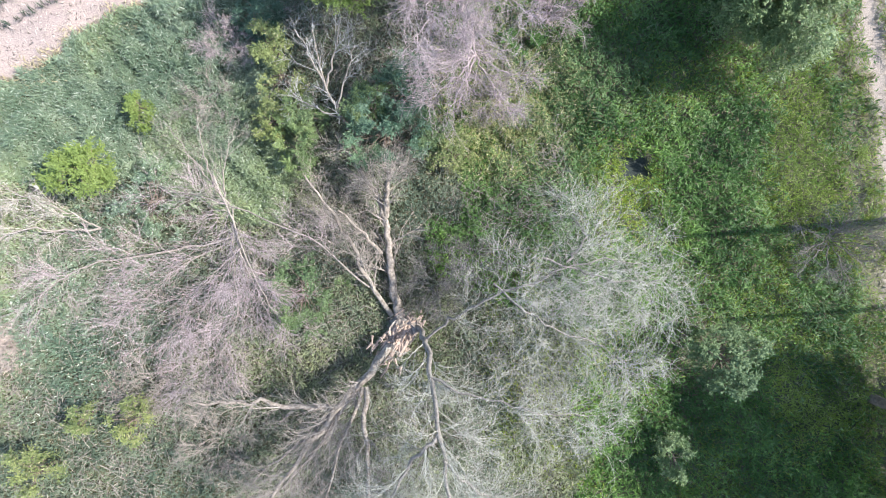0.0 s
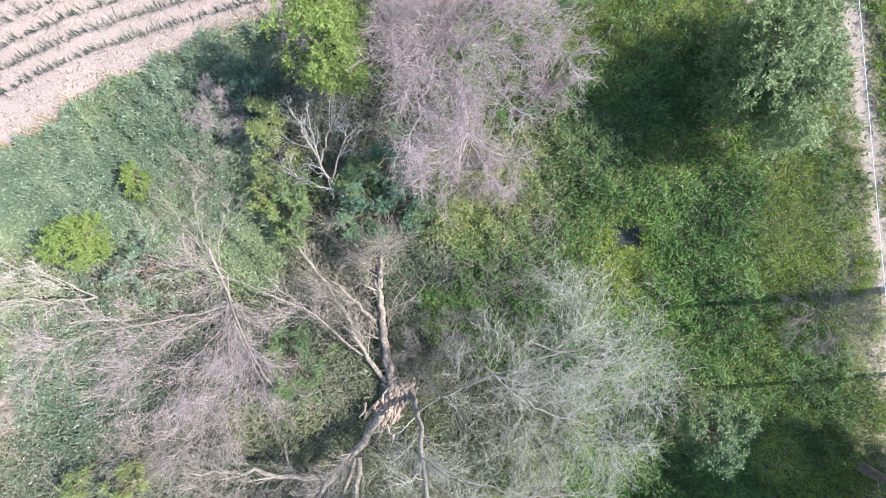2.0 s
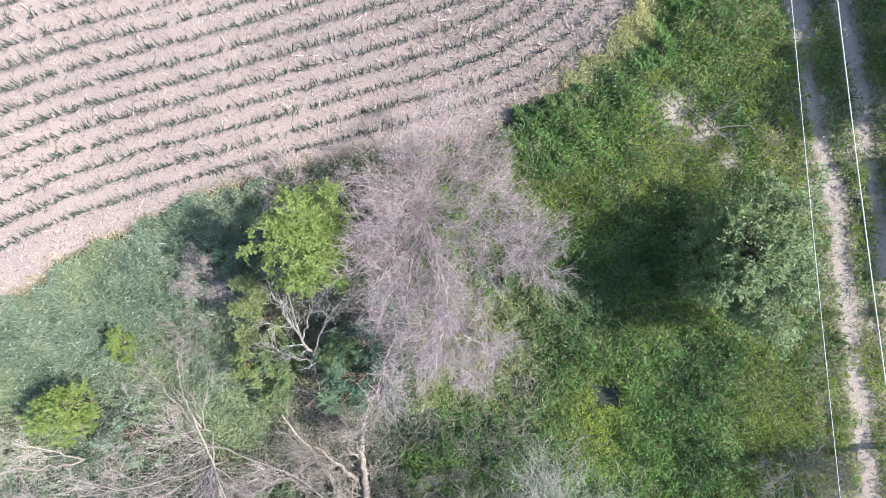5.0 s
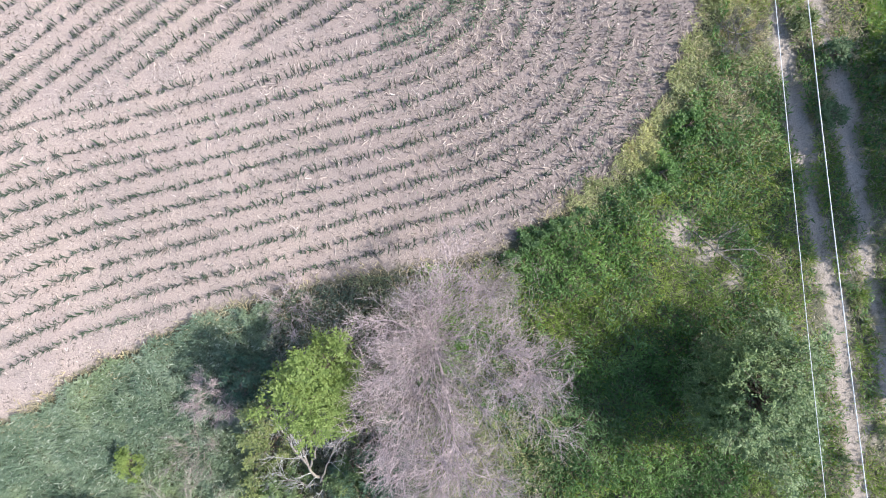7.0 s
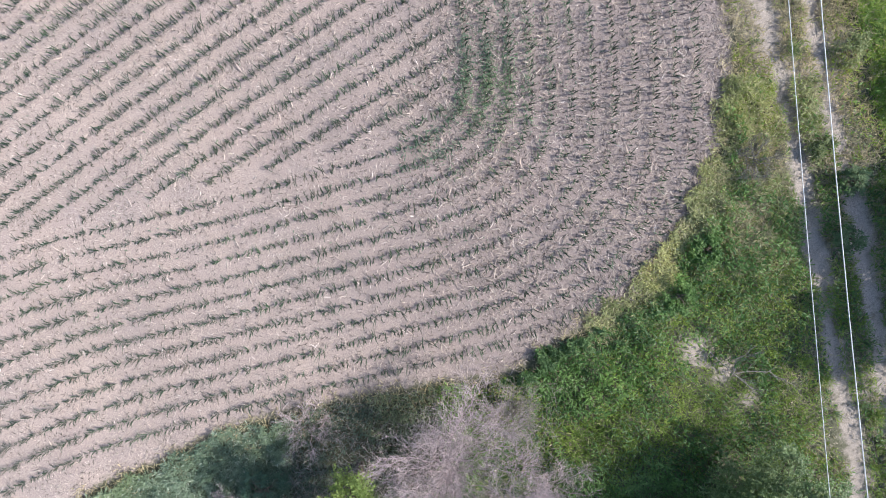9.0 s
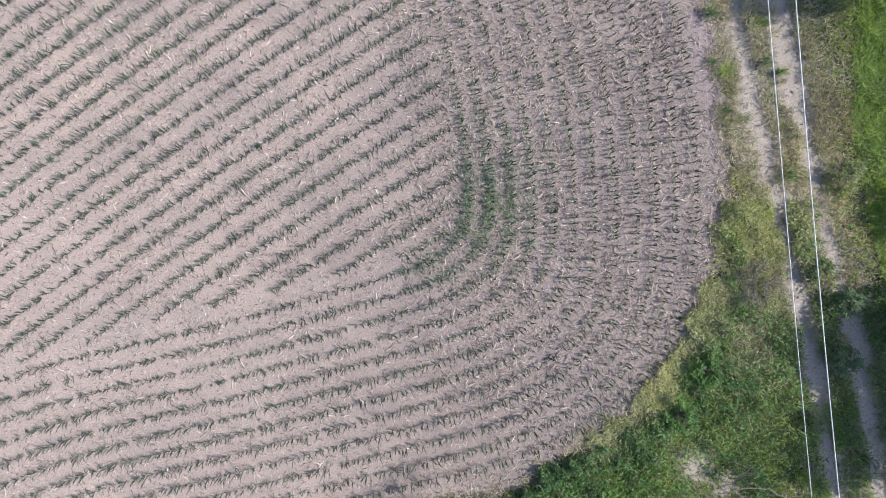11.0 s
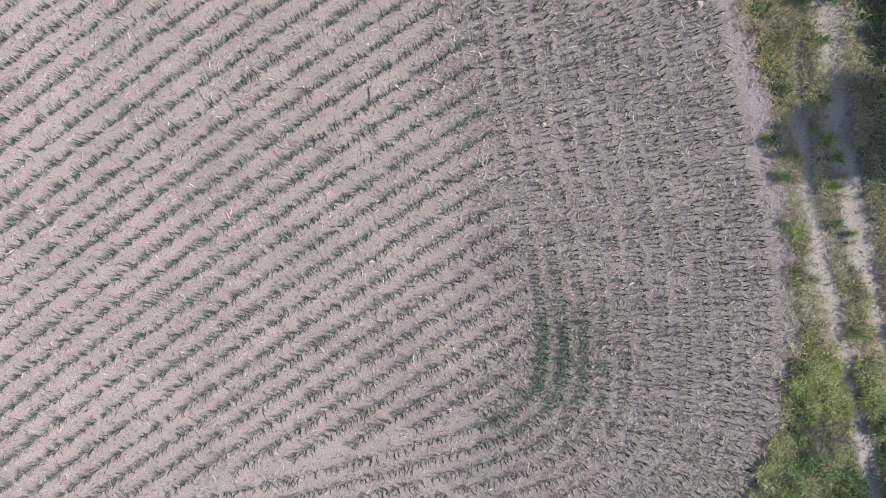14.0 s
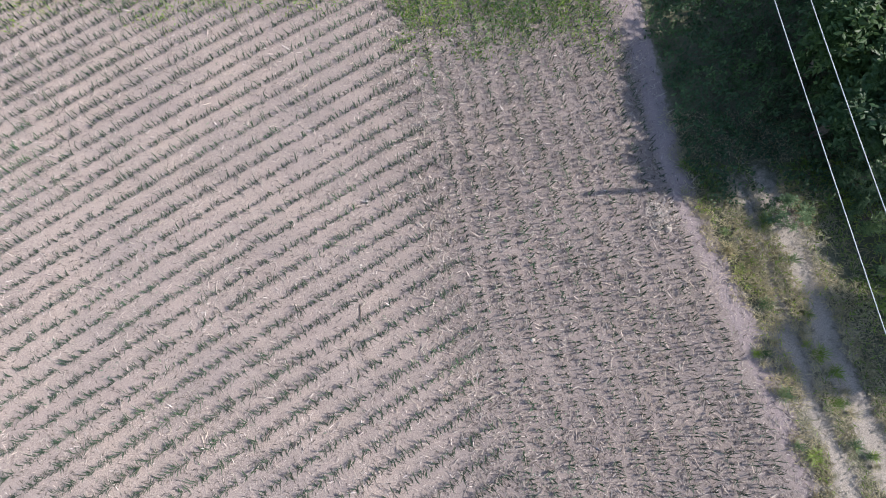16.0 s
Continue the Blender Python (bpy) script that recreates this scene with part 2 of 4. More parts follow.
def sprout(p, r, count, length, spread=0.8, rise=0.2, n=4, droop=0.0, thin=0.55, first=0.15, wob=0.08, tip=0.35):
    """count side shoots on every line of p: new lines and radii."""
    m, k, _ = p.shape
    par = np.repeat(np.arange(m), count)
    u = first + (1 - first) * rng.random(m * count) ** 0.8
    x = u * (k - 1)
    i = np.minimum(x.astype(int), k - 2)
    fr = (x - i)[:, None]
    start = p[par, i] * (1 - fr) + p[par, i + 1] * fr
    tan = unit(p[par, i + 1] - p[par, i])
    rad = r[par, i] * (1 - fr[:, 0]) + r[par, i + 1] * fr[:, 0]
    side = unit(np.cross(tan, rng.normal(size=(m * count, 3))))
    d = unit(tan * (1 - 0.5 * spread) + side * spread + np.array([0, 0, rise]))
    ln = length * (0.55 + 0.9 * rng.random(m * count)) * (1 - 0.35 * u)
    s = np.linspace(0, 1, n)
    q = start[:, None] + d[:, None] * (ln[:, None] * s)[:, :, None]
    q[:, 1:] += np.cumsum(rng.normal(0, wob, (m * count, n - 1, 3)) * ln[:, None, None] / n, axis=1)
    q[:, :, 2] -= droop * ln[:, None] * s ** 2
    q[:, :, 2] = np.maximum(q[:, :, 2], 0.04)
    rr = np.maximum(rad * thin, 0.004)[:, None] * np.linspace(1, tip, n)
    return q, rr


def leaves(at, size, flat=0.6, slim=0.4, heading=None):
    """A folded four-cornered leaf at each place. flat: 1 lies level, 0 any way up."""
    n = len(at)
    size = np.broadcast_to(size, n) * (0.6 + 0.8 * rng.random(n))
    az = rng.random(n) * 2 * np.pi if heading is None else heading + rng.normal(0, 0.5, n)
    el = rng.normal(0.1, 1.1 * (1 - flat) + 0.15, n)
    d = np.stack([np.cos(az) * np.cos(el), np.sin(az) * np.cos(el), np.sin(el)], 1)
    s = unit(np.cross(d, np.array([0, 0, 1.0]) + rng.normal(0, 0.9 * (1 - flat) + 0.1, (n, 3))))
    up = np.cross(s, d)
    a = at
    tip = at + d * size[:, None]
    mid = at + d * (0.45 * size)[:, None] - up * (0.06 * size)[:, None]
    w = (slim * 0.5 * size)[:, None]
    v = np.stack([a, mid + s * w, tip, mid - s * w], 1).reshape(-1, 3)
    return v, np.arange(4 * n).reshape(n, 4)


def blades(at, length, width, lean, heading=None):
    """Arching blades of two pieces each."""
    n = len(at)
    length = np.broadcast_to(length, n) * (0.6 + 0.8 * rng.random(n))
    az = rng.random(n) * 2 * np.pi if heading is None else heading
    lean = np.clip(lean + rng.normal(0, 0.25, n), 0.1, 1.5)
    h = np.stack([np.cos(az), np.sin(az), 0 * az], 1)
    up = np.array([0, 0, 1.0])
    mid = at + h * (np.sin(lean * 0.7) * length * 0.5)[:, None] + up * (np.cos(lean * 0.7) * length * 0.5)[:, None]
    tip = mid + h * (np.sin(lean * 1.3) * length * 0.5)[:, None] + up * (np.cos(lean * 1.3) * length * 0.5)[:, None]
    s = np.stack([-np.sin(az), np.cos(az), 0 * az], 1) * (width * 0.5)
    v = np.stack([at - s * 0.5, at + s * 0.5, mid + s, mid - s, tip + s * 0.15, tip - s * 0.15], 1).reshape(-1, 3)
    b = 6 * np.arange(n)[:, None]
    f = np.concatenate([b + [0, 1, 2, 3], b + [3, 2, 4, 5]], 0)
    return v, f


def nearest(table, q):
    """Value of a table over the ground grid at each place."""
    i = np.clip(np.searchsorted(gx, q[:, 0]), 0, len(gx) - 1)
    j = np.clip(np.searchsorted(gy, q[:, 1]), 0, len(gy) - 1)
    return table[i * len(gy) + j]


def inside(q, poly):
    x, y = q[:, 0], q[:, 1]
    out = np.zeros(len(q), bool)
    for (x0, y0), (x1, y1) in zip(poly, np.roll(poly, -1, axis=0)):
        c = (y0 > y) != (y1 > y)
        out ^= c & (x < (x1 - x0) * (y - y0) / (y1 - y0 + 1e-12) + x0)
    return out


def away(q, line):
    """Distance from each place to a line of points."""
    best = np.full(len(q), 1e9)
    for a, b in zip(line[:-1], line[1:]):
        ab = b - a
        s = np.clip(((q - a) @ ab) / (ab @ ab + 1e-12), 0, 1)
        best = np.minimum(best, np.linalg.norm(q - a - s[:, None] * ab, axis=1))
    return best


def wave(q, scale, seed=0.0):
    """Soft pseudo-noise between about -1 and 1 over the plan."""
    x, y = q[:, 0] / scale + seed, q[:, 1] / scale - 1.7 * seed
    return (np.sin(x * 1.3 + 1.7 * np.sin(y * 0.9 + seed)) + np.sin(y * 1.7 + 1.3 * np.sin(x * 1.1)) + np.sin((x + y) * 2.3 + np.sin(x * 2.9 - y))) / 3


# ---- plan of the ground ----
EDGE = curve([(-90, -22), (-22, 1.5), (-14.6, 4.6), (-12.9, 5.3), (-11.9, 6.4), (-10.3, 6.9), (-8.5, 7.7), (-7.7, 8.3), (-4.4, 9.2), (0, 10.1),
              (2.5, 10.3), (3.6, 11.3), (5.4, 12.4), (6.7, 13.3), (7.5, 14.5), (8.3, 16.1), (8.95, 17.4), (9.4, 19.8), (9.1, 23.0), (8.45, 26.8),
              (7.6, 29.8), (6.9, 32.0), (6.4, 34.0), (6.0, 38.0), (5.6, 42.0), (4.0, 55.0), (-6, 110)], 700)
FIELD = np.concatenate([EDGE, [(-160, 110), (-160, -22)]])
RUT_A = curve([(17.4, -14), (16.2, -6), (15.3, 0.5), (14.55, 4.9), (14.2, 6.6), (13.9, 8.5), (13.15, 11), (12.45, 14.1), (11.9, 16.6), (11.2, 19.2),
               (10.5, 21.6), (9.95, 23.3), (9.5, 25.5), (9.15, 27.5), (8.75, 31), (8.3, 34), (7.6, 40), (5, 60)], 240)
RUT_B = curve([(19, -14), (17.8, -6), (16.9, 0.5), (16.1, 4.9), (15.6, 7), (14.9, 9.8), (14.6, 11.3), (14.1, 14.1), (13.3, 16.8), (12.5, 19.2),
               (12.1, 21.6), (11.4, 23.5), (10.8, 25.5), (10.2, 28.6), (9.6, 31.5), (9.2, 34), (8.5, 40), (6, 60)], 240)
PIT = np.array([6.5, 1.5])


def spread_axis(lo, hi, step, far):
    g = np.geomspace(step, far, 26)
    return np.concatenate([lo - g[::-1], np.arange(lo, hi, step), hi + g])


def relief(q):
    z = 0.03 * wave(q, 1.1, 3.0) + 0.02 * wave(q, 0.37, 9.0)
    return z


gx, gy = spread_axis(-20.0, 20.0, 0.19, 420.0), spread_axis(-13.0, 48.0, 0.19, 420.0)
XX, YY = np.meshgrid(gx, gy, indexing="ij")
Q = np.stack([XX.ravel(), YY.ravel()], 1)
IN = inside(Q, FIELD)
DE = away(Q, EDGE)
DA, DB = away(Q, RUT_A), away(Q, RUT_B)
FADE = np.clip((Q[:, 1] - 22.5) / 3.0, 0, 1)      # the near rut is half overgrown further on, the other wider
RUTM = np.maximum((1 - 0.28 * FADE) * np.exp(-(DA / 0.44) ** 2), np.exp(-(DB / (0.5 + 0.16 * FADE)) ** 2)) * (0.85 + 0.2 * wave(Q, 2.3, 5.0) + 0.2 * wave(Q, 0.7, 2.0))
RUTM = np.maximum(RUTM, (0.4 + 0.14 * np.clip((Q[:, 1] - 16) / 6, 0, 1) + 0.2 * wave(Q, 1.4, 4.0)) * np.exp(-(np.minimum(DA, DB) / 1.3) ** 4)) * np.clip((36 - Q[:, 1]) / 3.5, 0, 1)
BARE = np.zeros(len(Q))
for bx, by, br in ((8.6, 11.0, 1.0), (9.6, 10.5, 0.7), (10.3, 9.5, 0.5), (-14.8, -4.4, 0.9), (6.6, 13.1, 0.4)):
    BARE = np.maximum(BARE, (0.62 + 0.25 * wave(Q, 0.45, 6.0)) * np.exp(-(np.hypot(Q[:, 0] - bx, Q[:, 1] - by) / br) ** 2))
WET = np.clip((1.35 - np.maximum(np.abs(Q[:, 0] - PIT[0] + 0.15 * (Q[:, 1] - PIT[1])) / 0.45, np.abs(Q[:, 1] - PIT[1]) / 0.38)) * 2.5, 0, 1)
ZZ = relief(Q) - 0.06 * RUTM - 0.07 * WET
ZZ = np.where(IN, ZZ * 0.6, ZZ)
GV = np.stack([Q[:, 0], Q[:, 1], ZZ], 1)
ny = len(gy)
ii, jj = np.meshgrid(np.arange(len(gx) - 1), np.arange(ny - 1), indexing="ij")
GF = np.stack([ii * ny + jj, (ii + 1) * ny + jj, (ii + 1) * ny + jj + 1, ii * ny + jj + 1], -1).reshape(-1, 4)
FMASK = np.where(IN, np.clip(0.5 + DE / 0.9, 0, 1), np.clip(0.5 - DE / 0.9, 0, 1))
TRASH = np.where(IN, np.clip((12.0 - DE) / 3.0, 0, 1) * np.clip((Q[:, 0] + 0.45 * Q[:, 1] - 1.0) / 6.0, 0, 1) * (0.7 + 0.3 * wave(Q, 1.3, 8.0)), 0.0)
LANE = np.where(IN, np.clip((1.05 - DE) / 0.5, 0, 1) * np.clip((Q[:, 1] - 20.0) / 6.0, 0, 1), 0.0)
cin = IN[GF].all(1)
ctr = (~cin) & (np.minimum(DA, DB)[GF].mean(1) < 0.75)


def sheet(name, pick, label, category):
    f = GF[pick]
    use, inv = np.unique(f, return_inverse=True)
    ob = make(name, GV[use], inv.reshape(-1, 4), EARTH, smooth=True)
    for key, val in (("field", FMASK), ("rut", np.maximum(RUTM, BARE)), ("wet", WET), ("trash", TRASH), ("lane", LANE)):
        a = ob.data.attributes.new(key, "FLOAT", "POINT")
        a.data.foreach_set("value", val[use].astype(np.float32))
    return tagged(ob, label, category, kind="structure")


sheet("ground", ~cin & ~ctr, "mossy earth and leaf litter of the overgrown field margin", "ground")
sheet("field", cin, "dry pinkish-grey tilled field soil strewn with straw", "field")
sheet("dirt_track", ctr, "pale sandy wheel ruts of a farm track", "dirt track")


# ---- crop rows ----
GUIDE = curve([(-34, -3.75), (-22, 2.25), (-14.15, 6.48), (-11.35, 7.7), (-7.28, 8.92), (-3.4, 9.9), (2.26, 11.33), (4.3, 12.2), (6.35, 13.7), (7.65, 15.65),
               (8.19, 18), (8.15, 20.4), (7.8, 24.0), (6.85, 27.4), (6.1, 30.4), (5.4, 34.0), (4.7, 38), (3.8, 42.5), (2.2, 52), (0.5, 62)], 400)
for _ in range(30):
    GUIDE[1:-1] = 0.25 * GUIDE[:-2] + 0.5 * GUIDE[1:-1] + 0.25 * GUIDE[2:]
PITCH, HEAD = 0.655, 12
tg = unit(np.gradient(GUIDE, axis=0))
inward = np.stack([-tg[:, 1], tg[:, 0]], 1)
pit = np.interp(GUIDE[:, 0] + GUIDE[:, 1], [-8, -3, 2.5, 13, 20, 26, 30, 40], [0.665, 0.656, 0.62, 0.642, 0.64, 0.645, 0.66, 0.66])[:, None]
lines = []
for k in range(HEAD):
    c = GUIDE + inward * (k * pit)
    ok = away(c, GUIDE) > k * pit[:, 0] - 0.06
    c = c[ok]
    if k > 4:
        c = curve(c, int(np.linalg.norm(np.diff(c, axis=0), axis=1).sum() / 0.3))
        for _ in range(6 * (k - 3)):
            c[1:-1] = 0.25 * c[:-2] + 0.5 * c[1:-1] + 0.25 * c[2:]
    lines.append((c, True))
INNER = 0.825
inner_poly = np.concatenate([GUIDE, [(-120, 62), (-120, -10)]])
for k in range(-34, 46):
    s = np.arange(-26, 12, 0.22)
    c = np.stack([s, 28.13 + k * INNER + 0.69 * (s + 11.37) - 0.004 * (s + 11.37) ** 2 + 0.033 * min(max((-22 - k) / 4, 0.0), 1.2) * np.clip(s + 15, 0, 12)], 1)
    c = c[inside(c, inner_poly) & (away(c, GUIDE) > (HEAD - 0.6) * PITCH) & (away(c, lines[HEAD - 1][0]) > 0.25)]
    if len(c) > 4:
        lines.append((c, False))


def in_view(q):
    return (q[:, 0] > -21) & (q[:, 0] < 12) & (q[:, 1] > 2) & (q[:, 1] < 47)


def crop_row(line, headland):
    """The young maize of one drilled row, a plant about every 0.15 m, its leaves mostly across the row."""
    seg = np.linalg.norm(np.diff(line, axis=0), axis=1)
    s = np.r_[0, np.cumsum(np.minimum(seg, 1.0))]
    x = np.arange(0.1, s[-1], 0.15 if headland else 0.115)
    x = x + rng.normal(0, 0.04, len(x))
    along = unit(np.gradient(line, axis=0))
    turn = np.arctan2(np.interp(x, s, along[:, 1]), np.interp(x, s, along[:, 0]))
    q = np.stack([np.interp(x, s, line[:, 0]), np.interp(x, s, line[:, 1])], 1) + rng.normal(0, 0.02, (len(x), 2))
    ok = in_view(q) & (rng.random(len(q)) < 0.96 + 0.1 * wave(q, 1.1, 2.0))
    q, turn = q[ok], turn[ok]
    if len(q) < 5:
        return
    vig = np.clip((1.02 if headland else 1.0) + 0.2 * wave(q, 4.0, 7.0) + 0.25 * rng.normal(size=len(q)), 0.45, 1.7)
    count = 6
    base = np.repeat(q, count, 0)
    z = np.tile(np.linspace(0.01, 0.13, count), len(q)) * np.repeat(vig, count)
    lie = turn + 0.5 * np.pi + rng.normal(0, 0.42, len(q))
    az = np.repeat(lie, count) + np.tile(np.arange(count) * np.pi, len(q)) + rng.normal(0, 0.42, len(base))
    at = np.column_stack([base, z])
    v, f = blades(at, (np.interp(base[:, 1], [13, 17], [0.215, 0.188]) if headland else 0.215) * np.repeat(vig, count), 0.028 if headland else 0.024, 0.75, az)
    ob = make("crop_row", v, f, CORN)
    tagged(ob, "row of small dark-green maize plants in straw-strewn soil", "crop row", "maize rows in the field", "stuff")


for c, headland in lines:
    crop_row(c, headland)


# ---- scattered cover ----
SIGNED = np.where(IN, -DE, DE)


def scatter(n, x0, x1, y0, y1, keep):
    q = np.stack([rng.uniform(x0, x1, n), rng.uniform(y0, y1, n)], 1)
    return q[keep(q)]


def track_off(q):
    return np.minimum(nearest(DA, q), nearest(DB, q))


def in_field(q):
    return nearest(IN, q)


def off_track(q, d=0.36):
    x = np.minimum(nearest(DA + 0.12 * FADE, q), nearest(DB - 0.15 * FADE, q))
    worn = (x < 1.5) & (rng.random(len(q)) < np.interp(q[:, 1], [11.9, 12.1, 23, 26], [0.5, 0.2, 0.2, 0.42]) - 0.5 * wave(q, 0.9, 12.0)) & (q[:, 1] < 34)
    return ((x > d * (0.85 + 0.6 * wave(q, 0.6, 3.0) + 0.35 * wave(q, 2.4, 8.0))) | (q[:, 1] > 34)) & ~worn


def in_pit(q):
    return np.maximum(np.abs(q[:, 0] - PIT[0] + 0.15 * (q[:, 1] - PIT[1])) / 0.45, np.abs(q[:, 1] - PIT[1]) / 0.38) < 0.88 + 0.2 * wave(q, 0.25, 2.0)


def lane(q):
    """The bare, wheel-smoothed strip between the last row and the track's verge."""
    return np.clip((1.0 + 0.18 * wave(q, 0.9, 3.0) - nearest(DE, q)) / 0.25, 0, 1) * np.clip((q[:, 1] - 21.5) / 2.0, 0, 1)


def headland_clutter(q):
    """How thick the trash lies: deepest in the eastern headland."""
    return np.clip((q[:, 0] + 0.45 * q[:, 1] - 5 + 1.5 * wave(q, 1.5, 1.0)) / 3.0, 0, 1) * (away(q, GUIDE[::6]) < 9.0)


# straw on the field
q = scatter(230000, -20, 10, 3, 46, lambda q: in_field(q) & (rng.random(len(q)) < (0.42 + 0.3 * wave(q, 1.3, 4.0) + 0.1 * headland_clutter(q)) * (1 - 0.45 * lane(q))))
at = np.column_stack([q, 0.015 + 0.045 * rng.random(len(q))])
ob = make("straw_litter", *leaves(at, rng.choice([0.08, 0.13, 0.2, 0.32], len(at), p=[0.5, 0.38, 0.11, 0.01]), 0.87, 0.12), STRAW)
tagged(ob, "bleached straw and chopped stalks lying on the field", "straw", kind="stuff")

q = scatter(130000, -3, 10, 9, 42, lambda q: in_field(q) & (rng.random(len(q)) < 0.26 * headland_clutter(q) * (1 - 0.3 * lane(q))))
at = np.column_stack([q, 0.02 + 0.05 * rng.random(len(q))])
tagged(make("stalk_litter", *leaves(at, rng.choice([0.14, 0.22, 0.36], len(at), p=[0.5, 0.38, 0.12]), 0.85, 0.085), REED), "pale chopped maize stalks thick on the headland", "stalk litter", kind="stuff")

q = scatter(190000, -20, 10, 3, 46, lambda q: in_field(q) & (rng.random(len(q)) < (0.25 + 0.35 * headland_clutter(q)) * (1 - 0.75 * lane(q))))
at = np.column_stack([q, 0.015 + 0.04 * rng.random(len(q))])
tagged(make("chaff", *leaves(at, 0.14, 0.75, 0.14), CHAFF), "dark brown chaff and dead leaf bits on the field", "chaff", kind="stuff")

# thicker straw where the inner rows meet the far headland
def row_ends(q):
    d = away(q, GUIDE[::6])
    return np.clip(1 - np.abs(d - 8.2 - 0.5 * wave(q, 1.2, 5.0)) / 1.0, 0, 1) * np.clip((q[:, 1] - 25 + 2.0 * wave(q, 1.7, 2.0)) / 6.0, 0, 1)


q = scatter(70000, -9, 2, 24, 46, lambda q: in_field(q) & (rng.random(len(q)) < 0.55 * row_ends(q)))
at = np.column_stack([q, 0.02 + 0.05 * rng.random(len(q))])
tagged(make("straw_swath", *leaves(at, rng.choice([0.1, 0.16, 0.26], len(at), p=[0.5, 0.4, 0.1]), 0.87, 0.12), STRAW), "pale straw lying thick across the row ends", "straw", kind="stuff")

# weeds among the young crop: where the rows turn, and thick towards the far end
TURN = [c[::4] for c, headland in lines[5:HEAD] if headland]


def turn_weeds(q):
    """Weeds follow the inner drills round the bend."""
    near_row = np.zeros(len(q))
    for n, c in enumerate(TURN):
        near_row = np.maximum(near_row, (0.1, 0.16, 0.26, 0.42, 0.7, 1.0, 1.0)[n] * np.exp(-(away(q, c) / 0.28) ** 2))
    return 0.03 + 0.07 * np.clip(wave(q, 1.3, 6.0) - 0.2, 0, 1) * headland_clutter(q) + near_row * np.exp(-((q[:, 1] - 20.0) / 2.8) ** 2) * (q[:, 0] > -1.5) * (0.8 + 0.4 * wave(q, 0.8, 3.0))


q = scatter(46000, -20, 9, 12, 47, lambda q: in_field(q) & (rng.random(len(q)) < turn_weeds(q)))
extra = scatter(62000, -1.5, 5.5, 14.0, 26.0, lambda q: rng.random(len(q)) < turn_weeds(q) - 0.1)
q = np.concatenate([q, extra])
at = np.column_stack([q, 0.03 + 0.12 * rng.random(len(q))])
tagged(make("field_weeds", *leaves(at, 0.13, 0.5, 0.2), TEAL), "green weeds thick where the crop rows turn", "weeds", kind="stuff")
def far_green(q):
    """Grass and weeds run over the far end of the rows: thick on the headland, thin over the inner rows."""
    head = np.clip((q[:, 1] - 38.0 + 0.9 * wave(q, 0.9) + 0.5 * wave(q, 0.35, 4.0)) / 2.4, 0, 1) * np.clip((4.7 - q[:, 0] + 0.4 * wave(q, 0.6, 2.0)) / 0.8, 0, 1) * (q[:, 0] > -4.1 + 0.5 * wave(q, 0.6, 2.0))
    inner = 0.45 * np.clip((q[:, 1] - 39.6 + 0.9 * wave(q, 1.2, 3.0)) / 2.0, 0, 1) * (q[:, 0] < -7 + 2.0 * wave(q, 1.5, 1.0))
    return np.maximum(head, inner)


q = scatter(80000, -21, 6, 37, 47, lambda q: in_field(q) & (rng.random(len(q)) < far_green(q)))
at = np.column_stack([q, 0.03 + 0.17 * rng.random(len(q))])
pick = rng.random(len(at)) < 0.45
tagged(make("grass_strip", *leaves(at[pick], 0.17, 0.45, 0.2), GRASS), "green grass overrunning the far end of the field", "grass", kind="stuff")
tagged(make("weed_strip", *leaves(at[~pick], 0.15, 0.5, 0.3), WEED), "green weeds among the last maize rows", "weeds", kind="stuff")


def setback(name, q):
    """Tall weeds keep off the field edge beyond the bend, where dry grass creeps in."""
    if name in ("dry_grass", "pale_grass"):
        return -0.35
    return 0.45 * np.clip((q[:, 1] - 11.6) / 1.0, 0, 1) * np.clip((19.0 - q[:, 1]) / 2.0, 0, 1)


def cover(name, n, box, keep, height, size, slim, mat, label, category, flat=0.45):
    """A carpet of leaves from the soil up to an uneven height."""
    q = scatter(n, *box, lambda q: (nearest(SIGNED, q) > 0.16 + 0.34 * wave(q, 0.45, 4.0) + setback(name, q)) & off_track(q) & ~in_pit(q) & unbared(q) & keep(q))
    top = height * (0.55 + 0.45 * wave(q, 0.5, 1.0) + 0.35 * wave(q, 1.9, 6.0) + 0.3 * wave(q, 0.22, 2.0))
    at = np.column_stack([q, np.maximum(top, 0.08) * (0.25 + 0.75 * rng.random(len(q)) ** 0.5)])
    return tagged(make(name, *leaves(at, size, flat, slim), mat), label, category, kind="stuff")


def herb_zone(q):
    return (q[:, 0] < -5.0 + 0.8 * wave(q, 2.0)) & (q[:, 1] > 0.5 + 1.2 * wave(q, 2.5, 2.0))


def wood_edge(q):
    """Where the grey scrub gives way to green weeds; further out under the weeping tree."""
    return 0.1 + 0.8 * wave(q, 1.5) + 4.6 * np.clip((-1.8 - q[:, 1]) / 2.5, 0, 1)


def edge_band(q):
    """Pale grass along the outside of the bend."""
    return 0.95 * np.clip(1.7 - nearest(DE, q), 0, 1) * np.clip((q[:, 1] - 11.2) / 1.2, 0, 1) * np.clip((18.5 - q[:, 1]) / 2.0, 0, 1)


